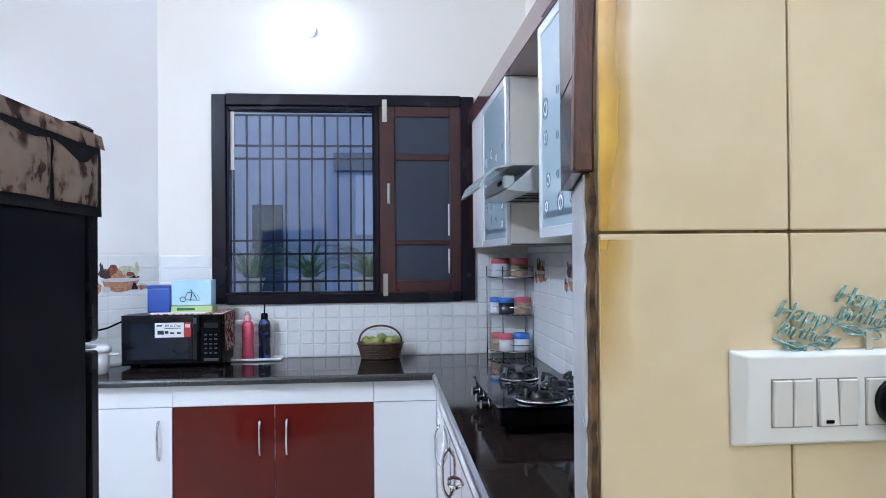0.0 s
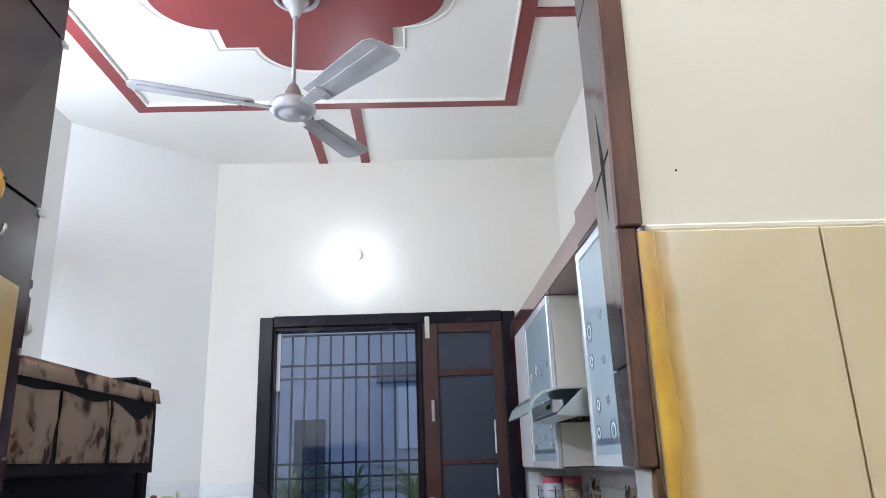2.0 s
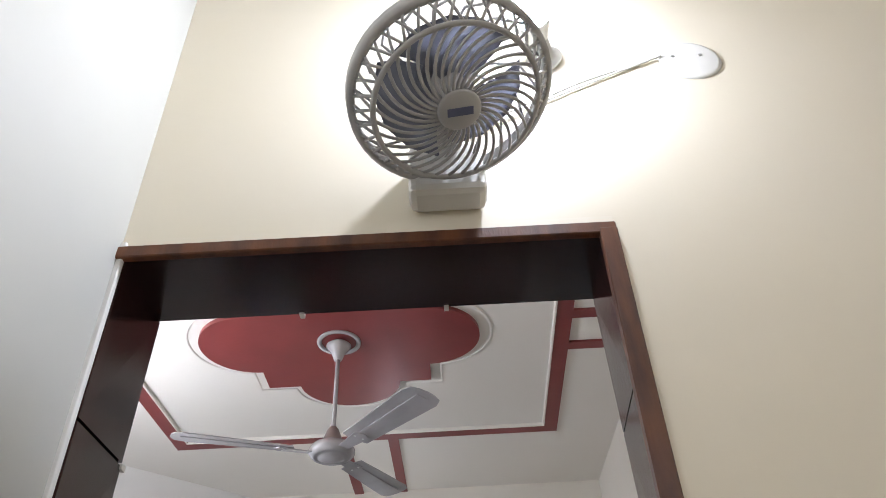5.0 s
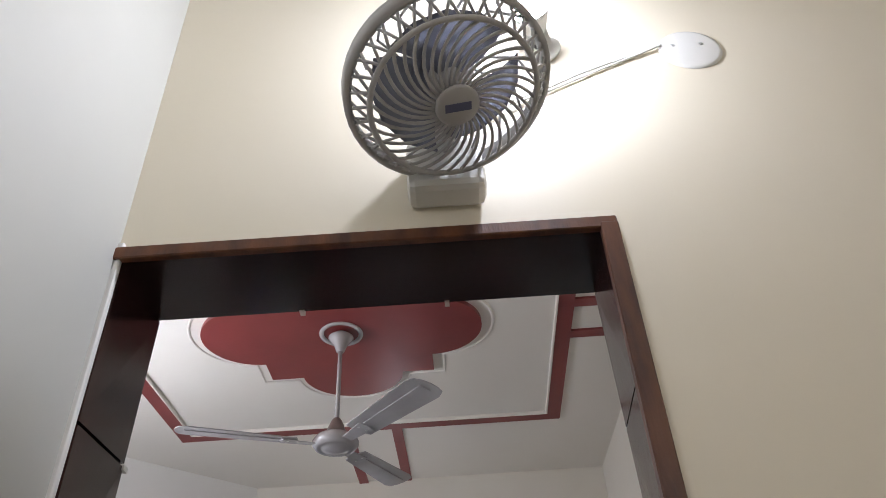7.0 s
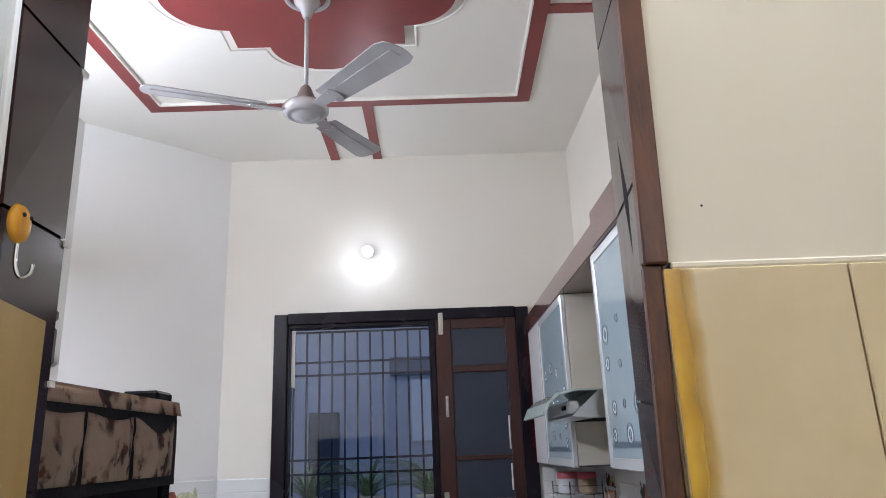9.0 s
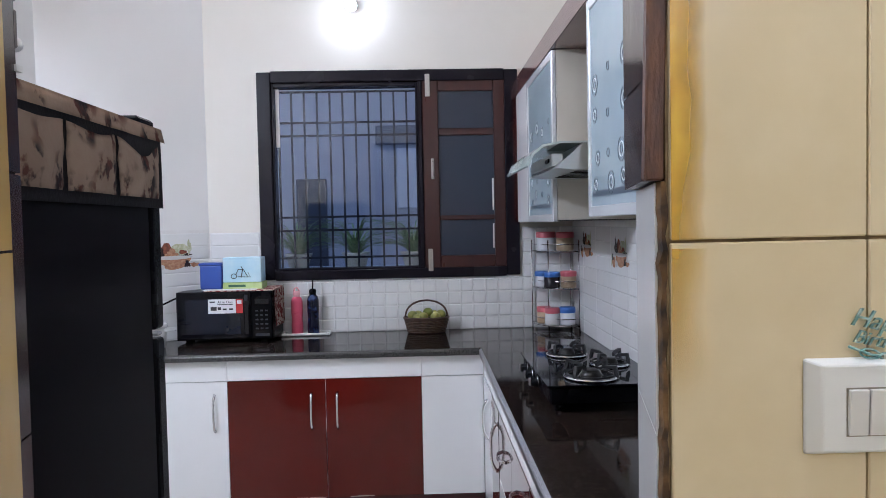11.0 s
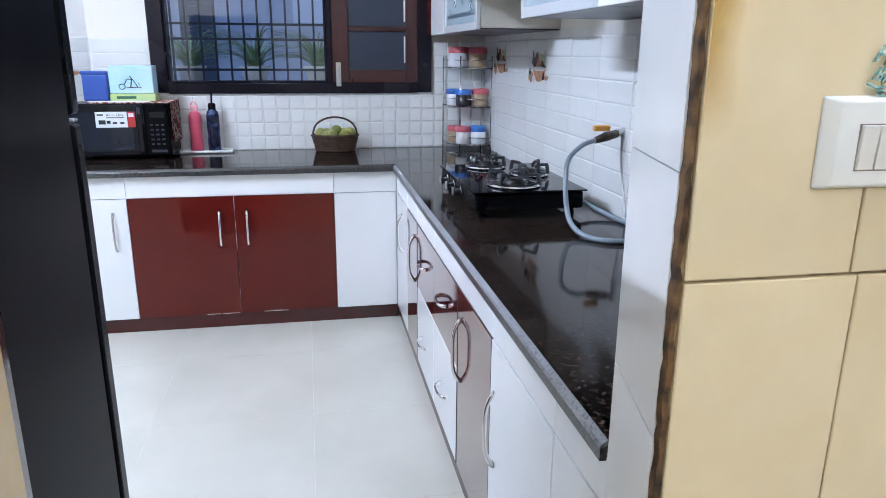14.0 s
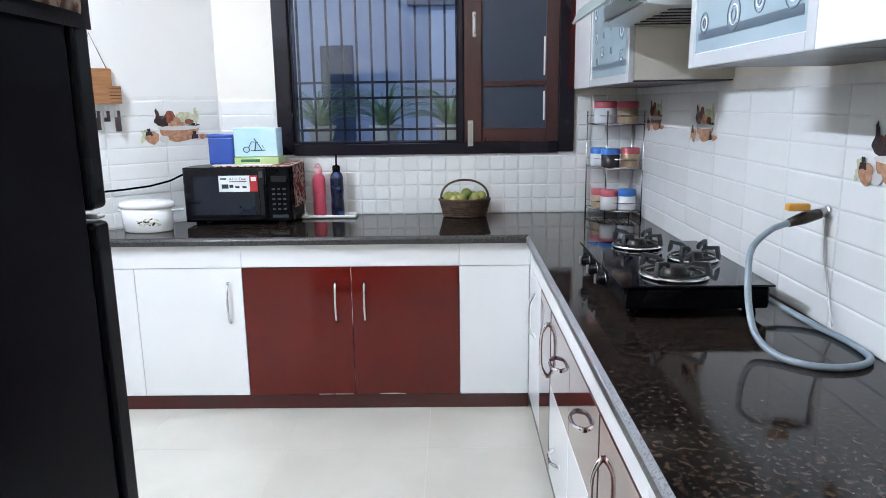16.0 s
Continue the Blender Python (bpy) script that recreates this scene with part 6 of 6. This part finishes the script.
part("hook_wire", tube(bmesh.new(), smooth_path([(-0.346, 0.798, 1.905), (-0.346, 0.799, 1.880), (-0.340, 0.800, 1.866), (-0.330, 0.801, 1.870), (-0.328, 0.801, 1.880)]), 0.0022, 6), M_CHROME, hk)
hk.matrix_basis = Matrix.Translation((0.012, -0.012, -0.018)) @ hk.matrix_basis
M_KEYWOOD = mat("warm_wood", (0.36, 0.18, 0.07), 0.45, color2=(0.27, 0.12, 0.045), scale=9, stretch=(1, 1, 8))
kr = thing("key_rack", on_diag(0.60, 1.55), "small wooden key rack hanging from a cord", "key rack")


def diag_box(u0, u1, z0, z1, d0, d1):
    a, b, c, d = on_diag(u0, 0, d0), on_diag(u1, 0, d0), on_diag(u1, 0, d1), on_diag(u0, 0, d1)
    return prism(bmesh.new(), [(p.x, p.y) for p in (a, b, c, d)], z0, z1)


part("board", diag_box(0.555, 0.72, 1.56, 1.675, 0.009, 0.022), M_KEYWOOD, kr)
part("shelf", diag_box(0.525, 0.74, 1.505, 1.59, 0.022, 0.05), M_KEYWOOD, kr)
for k in range(5):
    part("groove", diag_box(0.5235, 0.58, 1.512 + 0.016 * k, 1.515 + 0.016 * k, 0.0495, 0.0508), M_P_DARK, kr)
part("cord", tube(bmesh.new(), [on_diag(0.57, 1.672, 0.012), on_diag(0.635, 1.84, 0.010), on_diag(0.70, 1.672, 0.012)], 0.0022, 6), M_P_DARK, kr)
for u, ln in ((0.55, 0.10), (0.60, 0.05), (0.645, 0.09)):
    kk = thing("key_bunch", on_diag(u, 1.46, 0.03), "bunch of keys hanging from the key rack", "keys", "keys on the rack")
    part("ring", tube(bmesh.new(), [on_diag(u + 0.012 * math.cos(q), 1.488 + 0.014 * math.sin(q), 0.036) for q in [2 * math.pi * k / 14 for k in range(14)]], 0.0018, 5, True), M_STEEL, kk)
    part("fob", diag_box(u - 0.013, u + 0.013, 1.47 - ln, 1.472, 0.030, 0.042), M_P_DARK, kk)
    part("key", diag_box(u + 0.004, u + 0.016, 1.44, 1.476, 0.043, 0.046), M_STEEL, kk)

# ---- outside the window ----
M_OUT = mat("outside_plaster", (0.50, 0.51, 0.53), 0.9, color2=(0.44, 0.45, 0.48), scale=1.2)
structure("ground_outside", box((-9, 4.75, -0.12), (9, 14, 0.0)), mat("outside_concrete", (0.25, 0.25, 0.25), 0.9, color2=(0.2, 0.2, 0.2), scale=3), "grey concrete ground outside the window", "ground")
structure("planter_ledge", box((-1.6, 4.745, 0.0), (1.6, 5.35, 1.250), 0.01), M_OUT, "grey plastered ledge outside the window", "ledge")
nb = thing("neighbour_house", (0, 7.6, 0), "grey plastered house wall seen through the window at dusk", "house", kind="structure")
part("wall", box((-6, 7.6, 0), (6, 7.8, 4.6)), M_OUT, nb)
part("door", box((-1.20, 7.57, 0.2), (-0.88, 7.605, 2.05), 0.01), mat("dark_door", (0.05, 0.06, 0.08), 0.6), nb)
part("window", box((-0.13, 7.57, 1.72), (0.34, 7.605, 2.36), 0.01), mat("pale_shutter", (0.72, 0.72, 0.70), 0.6), nb, "pale shuttered window")
part("lintel", box((-0.35, 7.56, 2.40), (0.60, 7.602, 2.60), 0.01), mat("dark_lintel", (0.12, 0.14, 0.18), 0.6), nb)
M_POT = mat("pale_pot", (0.84, 0.79, 0.67), 0.6, color2=(0.72, 0.66, 0.52), scale=14)
M_LEAF = mat("spider_leaf", (0.13, 0.25, 0.07), 0.45, color2=(0.34, 0.42, 0.20), scale=25, detail=2)
M_SOIL = mat("dark_soil", (0.04, 0.028, 0.02), 0.95)
for n_, (x, y, s) in enumerate(((-0.750, 5.03, 1.15), (-0.350, 5.05, 1.2), (0.060, 5.03, 1.15))):
    t = thing("potted_plant", (x, y, 1.25), "spider plant with arching leaves in a pale pot", "potted plant", "plants on the ledge")
    part("pot", lathe(bmesh.new(), [(0, 0), (0.055 * s, 0), (0.078 * s, 0.095), (0.084 * s, 0.098), (0.084 * s, 0.110), (0.074 * s, 0.110), (0.072 * s, 0.098), (0, 0.096)], (x, y, 1.25), 20), M_POT, t)
    rng = random.Random(50 + n_)
    bm = bmesh.new()
    for q in range(90):
        a, ln, up = rng.uniform(0, 2 * math.pi), rng.uniform(0.20, 0.40) * s, rng.uniform(0.55, 1.5)
        d = Vector((math.cos(a), math.sin(a), 0))
        side = Vector((-d.y, d.x, 0))
        prev = None
        base = Vector((x, y, 1.345)) + d * rng.uniform(0, 0.03)
        for k in range(7):
            f = k / 6
            p = base + d * (ln * f * (0.45 + 0.4 * f)) + Vector((0, 0, up * ln * (f - 0.62 * f * f)))
            w = 0.0075 * (1 - f) ** 0.6 + 0.0006
            cur = (bm.verts.new(p - side * w), bm.verts.new(p + Vector((0, 0, -0.002))), bm.verts.new(p + side * w))
            if prev:
                bm.faces.new((prev[0], prev[1], cur[1], cur[0]))
                bm.faces.new((prev[1], prev[2], cur[2], cur[1]))
            prev = cur
    tagged(part("leaves", bm, M_LEAF, t, "narrow arching green leaves", smooth=True), kind="stuff")

# ---- lamps ----
def bulb(name, p, out, material, label):
    t = thing(name, p, label, "light bulb")
    p, out = Vector(p), Vector(out)
    m = Matrix.Translation(p) @ out.to_track_quat("Z", "Y").to_matrix().to_4x4()
    part("holder", lathe(bmesh.new(), [(0, 0), (0.036, 0), (0.036, 0.006), (0.022, 0.012), (0.020, 0.045), (0, 0.045)], m=m), M_WHITE_PLASTIC, t)
    part("base", lathe(bmesh.new(), [(0.016, 0.045), (0.020, 0.052), (0.030, 0.082), (0.033, 0.094), (0, 0.094)], m=m), M_WHITE_PLASTIC, t, "white plastic bulb base")
    part("bulb", lathe(bmesh.new(), [(0.0325, 0.0945), (0.034, 0.104), (0.031, 0.118), (0.022, 0.130), (0.010, 0.136), (0, 0.137)], m=m), material, t, "glowing white bulb")
    return t


bulb("wall_bulb", (-0.285, BACK - 0.001, 2.915), (0, -1, -0.25), M_BULB, "bare white bulb glowing in a wall holder")
bulb("wall_bulb", (0.325, NEAR - 0.001, 2.867), (-0.3, -1, 0.0), M_BULB_ROOM, "bare white bulb glowing above the wall fan")


def tube_light(name, p, axis, out, material, label):
    p, ax, o = Vector(p), Vector(axis), Vector(out)
    t = thing(name, p, label, "tube light", "tube lights")

    def slab(a0, a1, d0, d1, h):
        c0, c1 = p + ax * a0 + o * d0 - Vector((0, 0, h)), p + ax * a1 + o * d1 + Vector((0, 0, h))
        return box([min(a, b) for a, b in zip(c0, c1)], [max(a, b) for a, b in zip(c0, c1)], 0.003)

    part("batten", slab(-0.65, 0.65, 0.001, 0.035, 0.03), M_WHITE_PLASTIC, t)
    part("tube", tube(bmesh.new(), [p - ax * 0.6 + o * 0.055, p + ax * 0.6 + o * 0.055], 0.014, 12), material, t, "glowing white tube")
    for e in (-0.625, 0.625):
        part("end_cap", slab(e - 0.02, e + 0.02, 0.036, 0.072, 0.015), M_WHITE_PLASTIC, t)


tube_light("tube_light", (LEFT, 2.2, 2.75), (0, 1, 0), (1, 0, 0), M_TUBE, "white tube light glowing on the kitchen side wall")
# unseen fill light added behind the camera to brighten the doorway wall
tube_light("tube_light", (0.9, -2.2, 2.75), (1, 0, 0), (0, 1, 0), M_FILL_TUBE, "unseen fill tube light added on the front room wall")
